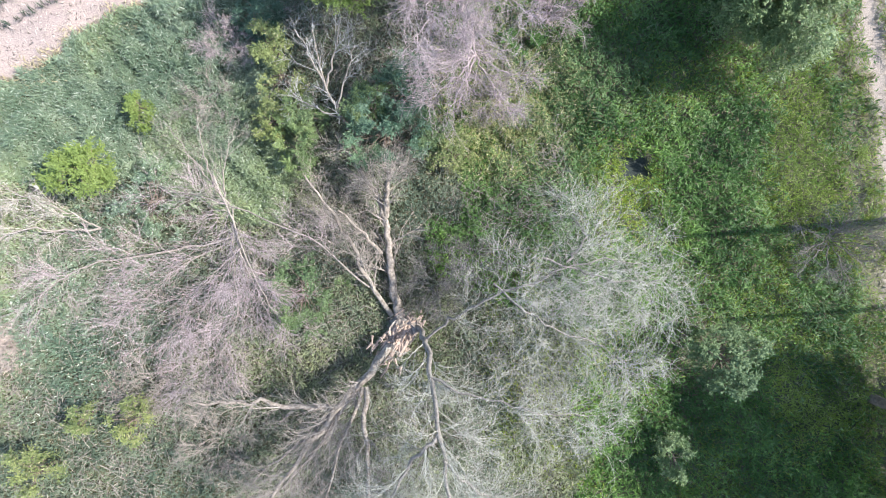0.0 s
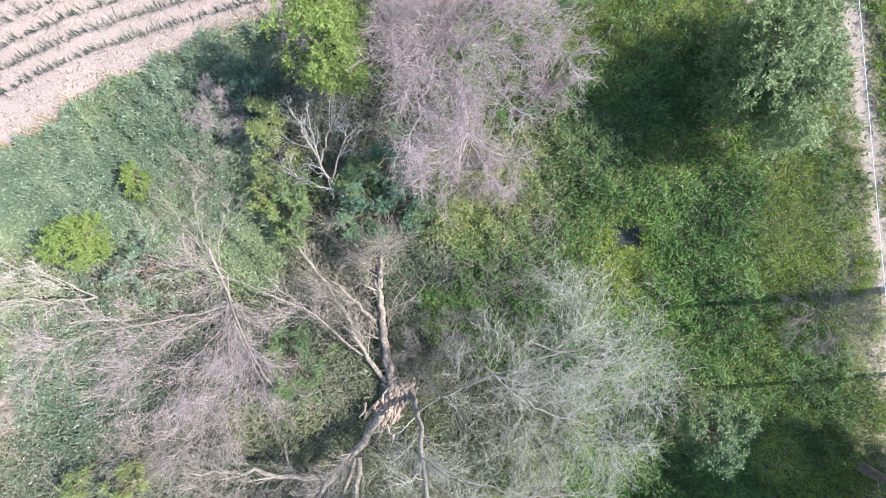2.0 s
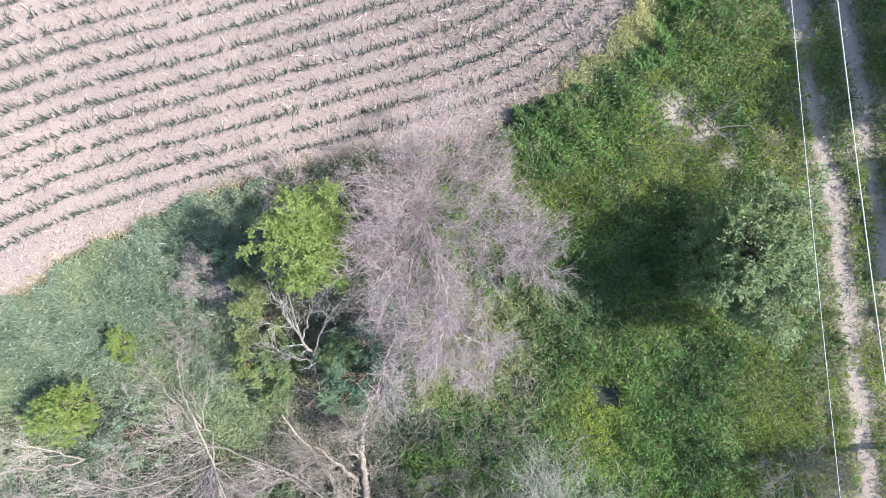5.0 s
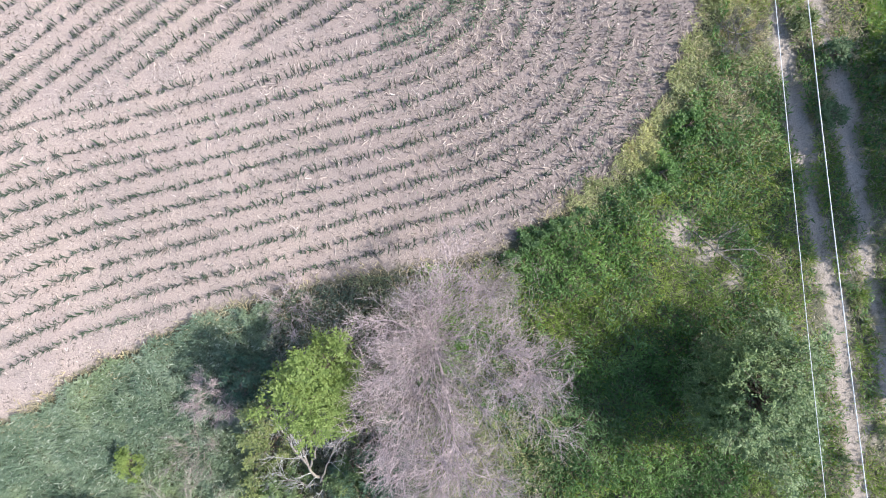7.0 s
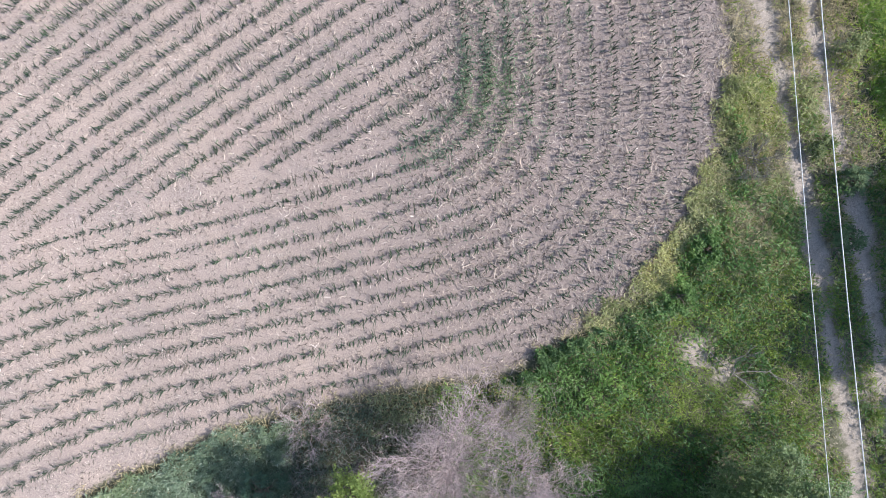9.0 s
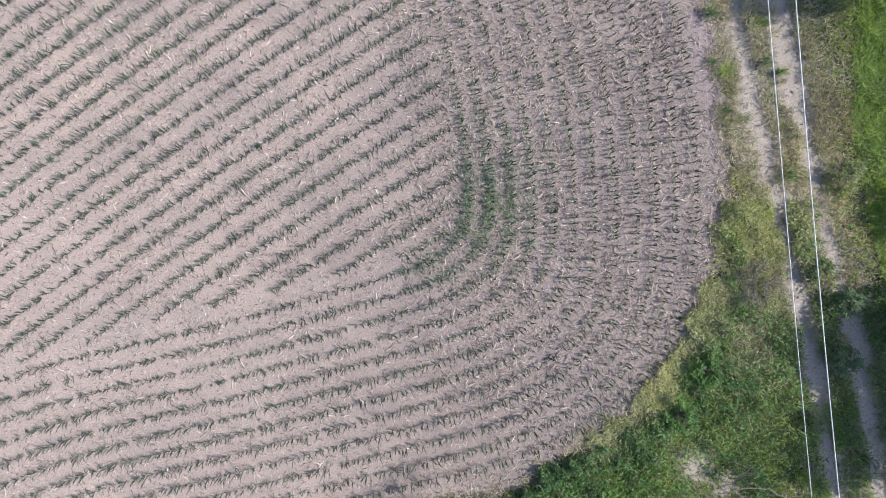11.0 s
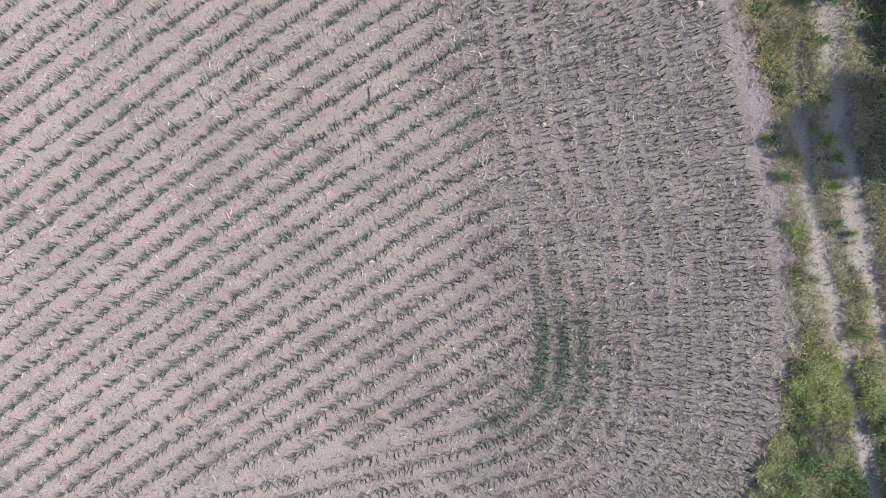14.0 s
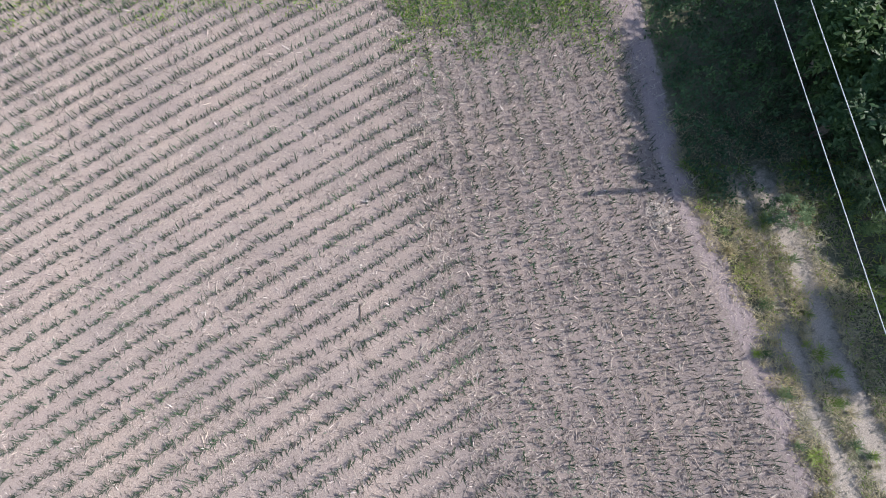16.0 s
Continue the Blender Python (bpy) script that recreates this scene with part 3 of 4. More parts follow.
def dry_verge(q):
    """How bleached the grass is: the track's margins beyond the bend."""
    v = np.clip((q[:, 1] - 13.0) / 4.0, 0, 1) * np.clip(2.6 - track_off(q), 0, 1) * (q[:, 1] < 33)
    return np.maximum.reduce([v, edge_band(q) * (0.8 + 0.5 * wave(q, 0.7, 2.0)), np.clip(1.1 * blob(q, 10.0, 15.4, 1.1, 1.5), 0, 0.85), 0.8 * blob(q, 10.0, 17.3, 1.0, 0.9)])


def blob(q, x, y, rx, ry):
    return np.exp(-(((q[:, 0] - x) / rx) ** 2 + ((q[:, 1] - y) / ry) ** 2) * (1 + 0.4 * wave(q, 0.9, x)))


def grey_patch(q):
    """Greyish broad-leaved patches of the meadow."""
    m = np.maximum.reduce([blob(q, 3.0, 2.6, 1.7, 3.2), 0.8 * blob(q, 5.2, 4.6, 1.6, 1.3), 0.7 * blob(q, 9.8, -4.0, 1.4, 1.0), 0.6 * blob(q, 13.0, -3.0, 1.3, 1.6),
                           0.75 * np.exp(-((nearest(DE, q) - 0.5) / 0.75) ** 2) * (q[:, 0] > 4.6) * (q[:, 1] > 11) * (q[:, 1] < 19)])
    return np.clip(1.5 * m + 0.25 * wave(q, 0.7, 6.0), 0, 0.92) * (1 - dry_verge(q))


def edge_dry(q):
    return np.where(track_off(q) < 1.9, 0.35 + 0.3 * wave(q, 0.8, 5.0), 0.0) + 0.75 * dry_verge(q) + np.where(nearest(DE, q) < 0.9, 0.5, 0.03)


def bleached(q):
    """Dead grass patches between the bend and the track."""
    return np.maximum.reduce([0.9 * blob(q, 10.0, 15.4, 1.0, 1.4), 0.9 * blob(q, 10.2, 17.3, 1.1, 1.1), np.clip((q[:, 1] - 20) / 5, 0, 0.6) * np.clip(1.5 - track_off(q), 0, 1)])


def meadow_amount(q):
    bright = np.maximum.reduce([blob(q, 12.0, 1.6, 1.7, 2.2), blob(q, 5.8, 0.6, 1.3, 1.2), blob(q, 6.0, 8.1, 2.0, 1.1), blob(q, 9.1, 9.6, 1.3, 1.2),
                                blob(q, 6.8, 14.2, 1.2, 0.9), blob(q, 9.3, 16.4, 0.9, 1.4), blob(q, 12.2, 7.5, 0.7, 3.5), blob(q, 13.2, 3.5, 0.9, 5.0), blob(q, 14.2, 22.5, 1.3, 2.6), blob(q, 12.3, 9.5, 1.0, 3.0), blob(q, 7.2, 12.3, 1.0, 0.7)])
    m = np.clip(0.32 + 0.6 * wave(q, 2.1, 11.0) + 1.4 * bright - 0.6 * blob(q, 3.9, 9.8, 1.3, 1.5) - 1.1 * blob(q, 8.9, 1.8, 2.0, 2.1) + 0.35 * (q[:, 0] > 11.2 + 0.6 * wave(q, 1.2, 4.0)), 0, 1)
    verge = track_off(q) < 1.9
    m = m * (1 - 0.2 * dry_verge(q)) * (1 - grey_patch(q))
    return np.where(verge, 0.85 - 0.5 * dry_verge(q) + 0.25 * wave(q, 1.1, 7.0), np.where(q[:, 0] > 1.5, m, 0.25 * m)) * (1 - 0.75 * bleached(q)) * (1 - 0.5 * edge_band(q))


def unbared(q):
    """Bare soil patches, and the thin growth under the dense crowns."""
    under = np.maximum.reduce([0.8 * blob(q, 9.6, 6.4, 1.1, 1.4), blob(q, -3.1, 7.0, 1.0, 1.7), blob(q, 8.6, -4.7, 1.2, 1.1)])
    return rng.random(len(q)) > np.maximum(1.35 * nearest(BARE, q), 0.9 * under)


cover("tall_herbs", 260000, (-17, -3, -1, 10), lambda q: herb_zone(q), 0.5, 0.16, 0.17, HERB, "bluish-green tall herbs along the field edge", "herbs", 0.5)
cover("scrub_cover", 300000, (-17, 6, -11, 11), lambda q: ~herb_zone(q) & (q[:, 0] < wood_edge(q)), 0.42, 0.14, 0.28, SCRUB, "grey-green undergrowth of the scrubby wood floor", "undergrowth")
cover("weed_cover", 340000, (-1.2, 17, -11, 20), lambda q: (q[:, 0] > wood_edge(q)) & (rng.random(len(q)) > np.maximum.reduce([meadow_amount(q), grey_patch(q), 0.95 * dry_verge(q), bleached(q)])), 0.5, 0.15, 0.3, WEED, "dark green broad-leaved weeds covering the ground", "weeds", 0.6)
cover("grey_weeds", 230000, (-1.2, 17, -8, 19), lambda q: (q[:, 0] > wood_edge(q)) & (rng.random(len(q)) < grey_patch(q)), 0.5, 0.15, 0.3, GREYWEED, "grey-green broad-leaved weed patches in the meadow", "weeds", 0.5)
cover("edge_weeds", 26000, (2.0, 5.4, 9.5, 13), lambda q: nearest(DE, q) < 0.5, 0.7, 0.12, 0.4, GREYWEED, "taller green weeds shading the field edge", "weeds", 0.4)
cover("pale_grass", 110000, (4.8, 12, 11, 20), lambda q: rng.random(len(q)) < 0.9 * dry_verge(q) * np.clip(track_off(q) / 0.9, 0, 1) * (1 - 0.7 * bleached(q)), 0.3, 0.17, 0.17, PALEGRASS, "pale yellow-green grass creeping over the field edge", "grass", 0.8)
cover("soft_grass", 60000, (-17, -9, -7, 2), lambda q: rng.random(len(q)) < blob(q, -13.2, -2.4, 2.6, 3.0), 0.5, 0.13, 0.3, HERB, "soft pale green herbs between dead branches", "herbs", 0.45)
cover("meadow_grass", 520000, (0, 18, -11, 46), lambda q: (rng.random(len(q)) < meadow_amount(q)) & (q[:, 1] < 34) & (q[:, 0] > 1.2), 0.28, 0.17, 0.17, GRASS, "yellow-green tufted grass beside the track", "grass", 0.68)
# tree shade partly put into the colour: leaves far darker than the other weeds
cover("shade_darkened_undergrowth", 40000, (5.5, 18, 32, 48), lambda q: q[:, 1] > 32.6 + 0.5 * wave(q, 0.8), 0.8, 0.14, 0.5, DEEP, "undergrowth beneath the trackside trees, leaves darkened to deepen the shade", "undergrowth")
cover("lawn_grass", 70000, (13.2, 18.5, 16.5, 27), lambda q: (q[:, 0] > 13.5 + 0.3 * wave(q, 0.8, 2.0) - 0.22 * (q[:, 1] - 21)) & (track_off(q) > 0.7), 0.2, 0.15, 0.2, LAWN, "short bright green grass across the farm track", "grass", 0.88)
cover("dry_grass", 110000, (-16, 4, -1, 12), lambda q: rng.random(len(q)) < edge_dry(q), 0.18, 0.2, 0.12, DRYGRASS, "bleached dry grass along the field edge", "dry grass", 0.4)
cover("dry_grass", 230000, (4, 16, -11, 36), lambda q: rng.random(len(q)) < edge_dry(q), 0.16, 0.18, 0.12, DRYGRASS, "bleached dry grass along the field edge and track", "dry grass", 0.75)
cover("bleached_grass", 120000, (7.5, 13.5, 13, 33), lambda q: rng.random(len(q)) < bleached(q), 0.3, 0.17, 0.13, DRYGRASS, "dead tan grass patches beside the farm track", "dry grass", 0.85)
cover("dry_scrub", 60000, (-0.5, 5, 1, 7), lambda q: rng.random(len(q)) < blob(q, 2.1, 3.9, 1.7, 2.3), 0.5, 0.15, 0.17, PALEGRASS, "pale olive dry scrub beside the bare tree", "scrub", 0.5)


q = scatter(95000, -45, 45, -40, 62, lambda q: (nearest(SIGNED, q) > 0.3) & ((q[:, 0] < -16) | (q[:, 0] > 16.5) | (q[:, 1] < -10.5)) & (track_off(q) > 0.9))
at = np.column_stack([q, 0.05 + 0.3 * rng.random(len(q)) * (1 + 0.5 * wave(q, 2.0, 3.0))])
tagged(make("rough_grass", *leaves(at, 0.4, 0.4, 0.3), WEED), "rough green grassland around the wood and field", "grass", kind="stuff")

q = scatter(50000, -16, 4, -11, 10, lambda q: ~in_field(q) & ~herb_zone(q) & (rng.random(len(q)) < 0.35 + 0.5 * wave(q, 1.6, 8.0)))
n = len(q)
a = rng.random(n) * 2 * np.pi
d = np.stack([np.cos(a), np.sin(a), rng.normal(0.1, 0.25, n)], 1) * (0.15 + 0.35 * rng.random((n, 1)))
p = np.column_stack([q, 0.1 + 0.35 * rng.random(n)])
make_litter = tubes(np.stack([p, p + d], 1), np.linspace(0.008, 0.004, 2)[None].repeat(n, 0), 3)
tagged(make("twig_litter", *make_litter, BARK_TAN), "grey-brown fallen twigs and dead stems on the wood floor", "twigs", kind="stuff")


# ---- trees and shrubs ----
def leafy(name, base, centre, radii, clumps, per, size, mat, label, category, bark_mat=BARK_BROWN, slim=0.5, spray=0.3, group=""):
    """Trunk, limbs to every clump, twigs, and leaves set along short shoots that spread from each twig's end."""
    t = thing(name, (*base, 0.0), label, category, group)
    b, c, r = np.array((*base, 0.0)), np.array(centre, float), np.array(radii, float)
    size_r = float(r.mean())

    def here(vf):
        return local(t, vf[0]), vf[1]
    trunk_p, trunk_r = limb([b - (0, 0, 0.05), b * 0.6 + c * 0.4, c + (0, 0, 0.35 * r[2])], 0.05 + 0.035 * c[2], 0.02, 9, 0.03 * size_r)
    make("trunk", *here(tubes(trunk_p, trunk_r, 7)), bark_mat, t, smooth=True)
    d = unit(rng.normal(size=(clumps, 3)))
    ph = rng.random(3) * 6
    lump = 1 + 0.2 * np.sin(3 * np.arctan2(d[:, 1], d[:, 0]) + ph[0]) + 0.14 * np.sin(5 * np.arctan2(d[:, 1], d[:, 0]) + ph[1]) + 0.14 * np.sin(6 * d[:, 2] + ph[2])
    tips = c + d * r * (lump * (0.45 + 0.5 * rng.random(clumps) ** 0.5))[:, None]
    tips[:, 2] = np.maximum(tips[:, 2], 0.15)
    k = rng.integers(2, 8, clumps)
    s0 = trunk_p[0, k]
    midp = 0.5 * (s0 + tips) + np.array([0, 0, 0.12 * size_r]) + rng.normal(0, 0.06 * size_r, (clumps, 3))
    lp = np.stack([s0, 0.5 * (s0 + midp), midp, 0.5 * (midp + tips), tips], 1)
    lr = np.linspace(0.014 + 0.005 * size_r, 0.005, 5)[None].repeat(clumps, 0)
    tw, tr = sprout(lp, lr, 3, 0.2 * size_r + 0.1, 0.8, 0.3, n=3, first=0.6)
    tagged(make("branchwork", *here(join(tubes(lp, lr, 3), tubes(tw, tr, 3))), bark_mat, t), kind="stuff")
    heart = np.concatenate([tips, tw[:, -1]])
    shoots = 5
    foot = np.repeat(heart, shoots, 0)
    out = unit(foot - c - np.array([0, 0, -0.6 * r[2]])) * 0.55 + unit(rng.normal(size=foot.shape)) * 0.9 + np.array([0, 0, 0.15])
    out = unit(out) * (spray * (0.6 + 0.7 * rng.random(len(foot))))[:, None]
    u = np.linspace(0.08, 1, per)[None, :, None]
    at = (foot[:, None] + out[:, None] * u - np.array([0, 0, 0.3 * spray]) * u ** 2).reshape(-1, 3)
    at[:, 2] = np.maximum(at[:, 2], 0.06)
    az = np.repeat(np.arctan2(out[:, 1], out[:, 0]), per) + np.tile(np.where(np.arange(per) % 2, 0.75, -0.75), len(foot))
    make("crown", *here(leaves(at, size, 0.7, slim, az)), mat, t)
    return t


def bare(name, base, limbs, levels, mat, label, category, group="", sides=6, wood=None, full=0.0):
    """A leafless tree or shrub from a few limbs and the shoots that grow on them level by level. full: limbs shorter than this bear fewer shoots."""
    t = thing(name, (*base, 0.0), label, category, group)
    for p, r in limbs:
        v, f = tubes(p, r, sides)
        stem = make("limb", local(t, v), f, wood or mat, t, smooth=True)
        shoots = []
        share = min(1.0, np.linalg.norm(np.diff(p[0], axis=0), axis=1).sum() / full) if full else 1.0
        for lv in [dict(levels[0], count=max(3, round(levels[0]["count"] * share)))] + levels[1:]:
            p, r = sprout(p, r, **lv)
            shoots.append(tubes(p, r, 3))
        v, f = join(*shoots)
        tagged(make("twig_spray", local(t, v), f, mat, stem), kind="stuff")
    return t


def fan(base, radius, height, n, r0=0.02, start=0.05):
    """Stems that leave one foot in all directions."""
    out = []
    for k in range(n):
        a = 2 * np.pi * (k + 0.6 * rng.random()) / n
        d = radius * (0.55 + 0.5 * rng.random())
        h = height * (0.6 + 0.5 * rng.random())
        x, y = base
        out.append(limb([(x, y, start), (x + 0.4 * d * math.cos(a), y + 0.4 * d * math.sin(a), 0.65 * h), (x + d * math.cos(a), y + d * math.sin(a), h)], r0, r0 * 0.4, 8, 0.03))
    return out


BOUGH = dict(n=5, wob=0.13, thin=0.3)
SHOOT = dict(n=4, wob=0.2, thin=0.62)
TWIG = dict(n=2, wob=0.2, thin=0.75)

# the broken willow: one split stump, limbs thrown every way
willow = [limb([(-1.4, -3.9, 0.3), (-1.7, -1.9, 0.45), (-1.8, -0.1, 0.8), (-2.4, 1.2, 1.0), (-2.9, 1.9, 1.2)], 0.165, 0.05, 26, 0.03),
          limb([(-1.8, -0.1, 0.8), (-1.75, 0.5, 1.1), (-1.6, 1.2, 1.5)], 0.1, 0.05, 8, 0.02),
          limb([(-1.7, -3.4, 0.3), (-2.6, -1.9, 0.6), (-3.3, -0.2, 0.9), (-4.3, 1.2, 1.1)], 0.085, 0.03, 16, 0.06),
          limb([(-2.0, -1.3, 0.5), (-2.6, -0.6, 0.8), (-3.3, 0.1, 1.0)], 0.07, 0.03, 8, 0.03),
          limb([(-1.7, -4.2, 0.6), (-2.4, -5.2, 1.4), (-3.2, -5.9, 1.8), (-4.5, -7.6, 2.0), (-5.6, -9.2, 2.0)], 0.15, 0.03, 18, 0.05)]
willow += [limb([(-2.4, -5.4, 1.5), (-2.5, -6.7, 1.9), (-2.3, -8.3, 2.0), (-2.2, -10, 2.0)], 0.09, 0.03, 12, 0.04),
            limb([(-3.1, -5.9, 1.75), (-4.3, -6.05, 1.6), (-5.5, -5.8, 1.6), (-7.9, -5.8, 1.7)], 0.1, 0.03, 16, 0.05),
            limb([(-2.9, -5.7, 1.7), (-3.8, -7.1, 1.9), (-4.9, -8.3, 2.0)], 0.08, 0.03, 10, 0.04),
            limb([(-2.5, -5.4, 1.5), (-3.1, -6.9, 1.8), (-3.7, -8.9, 1.8)], 0.07, 0.025, 10, 0.04),
            limb([(-2.6, -5.4, 1.5), (-3.9, -6.6, 1.7), (-6.0, -8.4, 1.6)], 0.07, 0.02, 12, 0.05)]
weeping = [limb([(-0.9, -3.8, 0.3), (-0.5, -3.9, 1.6), (-0.3, -4.7, 3.2), (-0.1, -5.5, 4.3), (0.1, -6.8, 4.6), (0.5, -9, 4.5)], 0.1, 0.022, 27, 0.045),
           limb([(-0.1, -5.6, 4.3), (-0.6, -6.1, 4.3), (-1.2, -7.0, 4.0), (-1.6, -8.4, 3.6)], 0.058, 0.014, 15, 0.045),
           limb([(0.0, -6.2, 4.5), (0.9, -7.1, 4.3), (2.2, -8.4, 3.8)], 0.036, 0.011, 15, 0.045),
           limb([(-0.3, -4.6, 3.1), (1.0, -4.9, 3.8), (2.6, -5.4, 3.6), (4.2, -5.8, 2.8)], 0.032, 0.011, 18, 0.045)]
weeping += [limb([(-0.5, -3.9, 1.5), (0.9, -2.6, 2.8), (2.3, -2.0, 3.2), (3.3, -1.5, 3.4), (4.5, -1.3, 3.4), (5.7, -1.6, 3.0)], 0.043, 0.011, 27, 0.045),
             limb([(3.3, -1.4, 3.4), (3.9, -0.7, 3.2), (3.6, -0.2, 2.9)], 0.036, 0.014, 13, 0.045),
             limb([(2.7, -1.3, 3.2), (4.6, -2.0, 3.0), (6.3, -2.0, 2.6)], 0.029, 0.011, 15, 0.045),
             limb([(1.4, -2.0, 3.0), (2.8, -3.2, 3.2), (4.4, -3.7, 2.8), (5.4, -4.6, 2.2)], 0.032, 0.011, 18, 0.045)]
bare("broken_willow", (-1.4, -3.9), willow, [dict(count=16, length=1.2, spread=0.65, rise=0.15, **BOUGH), dict(count=10, length=0.75, spread=0.6, rise=0.1, **SHOOT), dict(count=4, length=0.42, spread=0.65, **TWIG)],
     BARK_TAN, "fallen grey-brown willow limbs splayed from a broken stump", "tree", sides=8, wood=BARK_WILLOW)
def droop_levels(reach):
    return [dict(count=34, length=2.3 * reach, spread=0.85, rise=0.25, droop=0.5, n=8, wob=0.2, thin=0.2), dict(count=11, length=1.3 * reach, spread=0.6, droop=0.6, n=6, wob=0.3, thin=0.8),
            dict(count=4, length=0.7 * reach, spread=0.65, droop=0.4, n=3, wob=0.3, thin=0.8)]


bare("weeping_tree", (-0.9, -3.8), weeping, droop_levels(0.82), BARK_WEEP, "leaning leafless tree with pale grey-green drooping twigs", "tree", sides=8, wood=BARK_LIMB, full=4.5)

# dead tree lying to the west of the stump
dead = [limb([(-2.4, -2.4, 0.6), (-4.1, -0.8, 1.0), (-6.6, 0.3, 1.2), (-9.2, 1.0, 1.2)], 0.034, 0.012, 20, 0.02),
        limb([(-6.6, -0.7, 0.5), (-8.9, -1.2, 1.1), (-11.1, -1.5, 1.3), (-12.8, -2.5, 1.1)], 0.036, 0.012, 18, 0.025),
        limb([(-7.1, 1.2, 1.2), (-6.5, -0.2, 1.3), (-5.9, -1.85, 1.4), (-5.0, -3.7, 1.1)], 0.04, 0.012, 18, 0.02),
        limb([(-6.6, -0.25, 1.2), (-6.1, -1.7, 1.3), (-5.5, -3.35, 1.0)], 0.032, 0.01, 14, 0.02),
        limb([(-6.9, 0.3, 0.4), (-6.7, -1.5, 1.0), (-6.45, -3.2, 1.1), (-7.3, -4.7, 0.9)], 0.03, 0.01, 16, 0.025)]
upper = [limb([(-6.9, 0.1, 0.0), (-7.0, 0.4, 0.6), (-7.7, 1.7, 1.2), (-8.6, 2.9, 1.2)], 0.034, 0.01, 14, 0.025),
         limb([(-7.2, 0.9, 0.9), (-7.4, 2.0, 1.3), (-7.5, 3.0, 1.3)], 0.026, 0.009, 12, 0.025),
         limb([(-7.05, 0.5, 0.7), (-6.7, 1.7, 1.3), (-6.3, 2.8, 1.3)], 0.026, 0.009, 12, 0.025)]
bare("dead_sapling", (-6.9, 0.1), upper, [dict(count=9, length=1.1, spread=0.5, rise=0.1, n=4, wob=0.12, thin=0.4), dict(count=6, length=0.55, spread=0.55, rise=0.05, **SHOOT), dict(count=2, length=0.35, spread=0.6, **TWIG)],
     BARK_TAN, "tan dead sapling fanned out over green herbs", "tree", wood=BARK_DEAD)
dead += [limb([(-6.65, -1.0, 0.5), (-7.8, -2.45, 1.1), (-8.9, -3.95, 1.0)], 0.026, 0.009, 14, 0.025),
          limb([(-6.8, -0.8, 0.5), (-8.5, -1.7, 1.1), (-10.0, -3.2, 1.0)], 0.026, 0.009, 14, 0.025),
          limb([(-6.75, -1.0, 0.5), (-7.45, -3.2, 1.0), (-8.1, -5.4, 0.8)], 0.026, 0.009, 14, 0.025)]
bare("dead_tree", (-6.7, 0.1), dead, [dict(count=16, length=1.4, spread=0.6, rise=0.12, **BOUGH), dict(count=12, length=0.9, spread=0.55, rise=0.08, **SHOOT), dict(count=3, length=0.55, spread=0.6, **TWIG)],
     BARK_PINK, "sprawling dead tree with pinkish bark and dense twigs", "tree", wood=BARK_DEAD)
pale = [limb([(-10.9, -0.4, 0.9), (-11.7, -0.5, 1.3), (-12.8, -0.4, 1.6), (-13.4, -0.7, 1.7), (-15.4, -1.2, 1.7)], 0.036, 0.022, 21, 0.04),
        limb([(-10.9, -0.4, 0.9), (-11.6, 0.1, 1.3), (-12.4, 0.5, 1.6), (-13.6, 1.0, 1.8)], 0.029, 0.011, 18, 0.04)]
bare("fallen_branch", (-10.9, -0.4), pale, [dict(count=14, length=1.1, spread=0.6, rise=0.2, **BOUGH), dict(count=9, length=0.65, spread=0.6, **SHOOT), dict(count=4, length=0.35, spread=0.6, **TWIG)], BARK_PALE, "pale barkless fallen branch among green weeds", "branch", wood=BARK_DEAD)

# large bare tree by the field edge
crown = []
for k in range(20):
    a = 2 * np.pi * (k + 0.5 * rng.random()) / 20
    d = (1.9 + 1.8 * rng.random()) * (0.62 if math.cos(a) < -0.45 else 1.0)
    x1, y1 = 0.45 + d * math.cos(a) * 1.02, 6.9 + d * math.sin(a) * 1.05
    h = 3.5 - 0.38 * (y1 - 6.2) + 0.5 * rng.random()
    z0 = 0.5 + 1.2 * rng.random()
    crown.append(limb([(0.28, 7.55, z0), (0.3 + 0.35 * (x1 - 0.3) + rng.normal(0, 0.3), 7.5 + 0.35 * (y1 - 7.5) + rng.normal(0, 0.3), 0.6 * h + 0.4), (x1, y1, h)], 0.016, 0.008, 16, 0.06))
crown.append(limb([(0.3, 7.5, 0.0), (0.28, 7.6, 0.5), (0.2, 8.2, 1.9), (0.0, 9.3, 2.6)], 0.055, 0.02, 14, 0.04))
crown.append(limb([(0.3, 7.4, 1.0), (0.7, 5.8, 3.0), (0.8, 4.4, 3.9), (0.7, 3.4, 3.6)], 0.032, 0.012, 18, 0.05))
for x1, y1 in ((-0.55, 4.5), (-0.6, 3.95), (-0.3, 3.2), (0.25, 2.95), (0.4, 5.0), (1.7, 3.0), (2.3, 3.7)):      # low pale fan
    crown.append(limb([(1.05, 4.6, 1.7), (1.05 + 0.4 * (x1 - 1.05), 4.3 + 0.4 * (y1 - 4.3), 2.3), (x1, y1, 2.3)], 0.027, 0.01, 11, 0.035))
crown.append(limb([(0.4, 7.3, 0.5), (0.8, 5.9, 1.3), (1.05, 4.55, 1.75)], 0.05, 0.03, 10, 0.03))
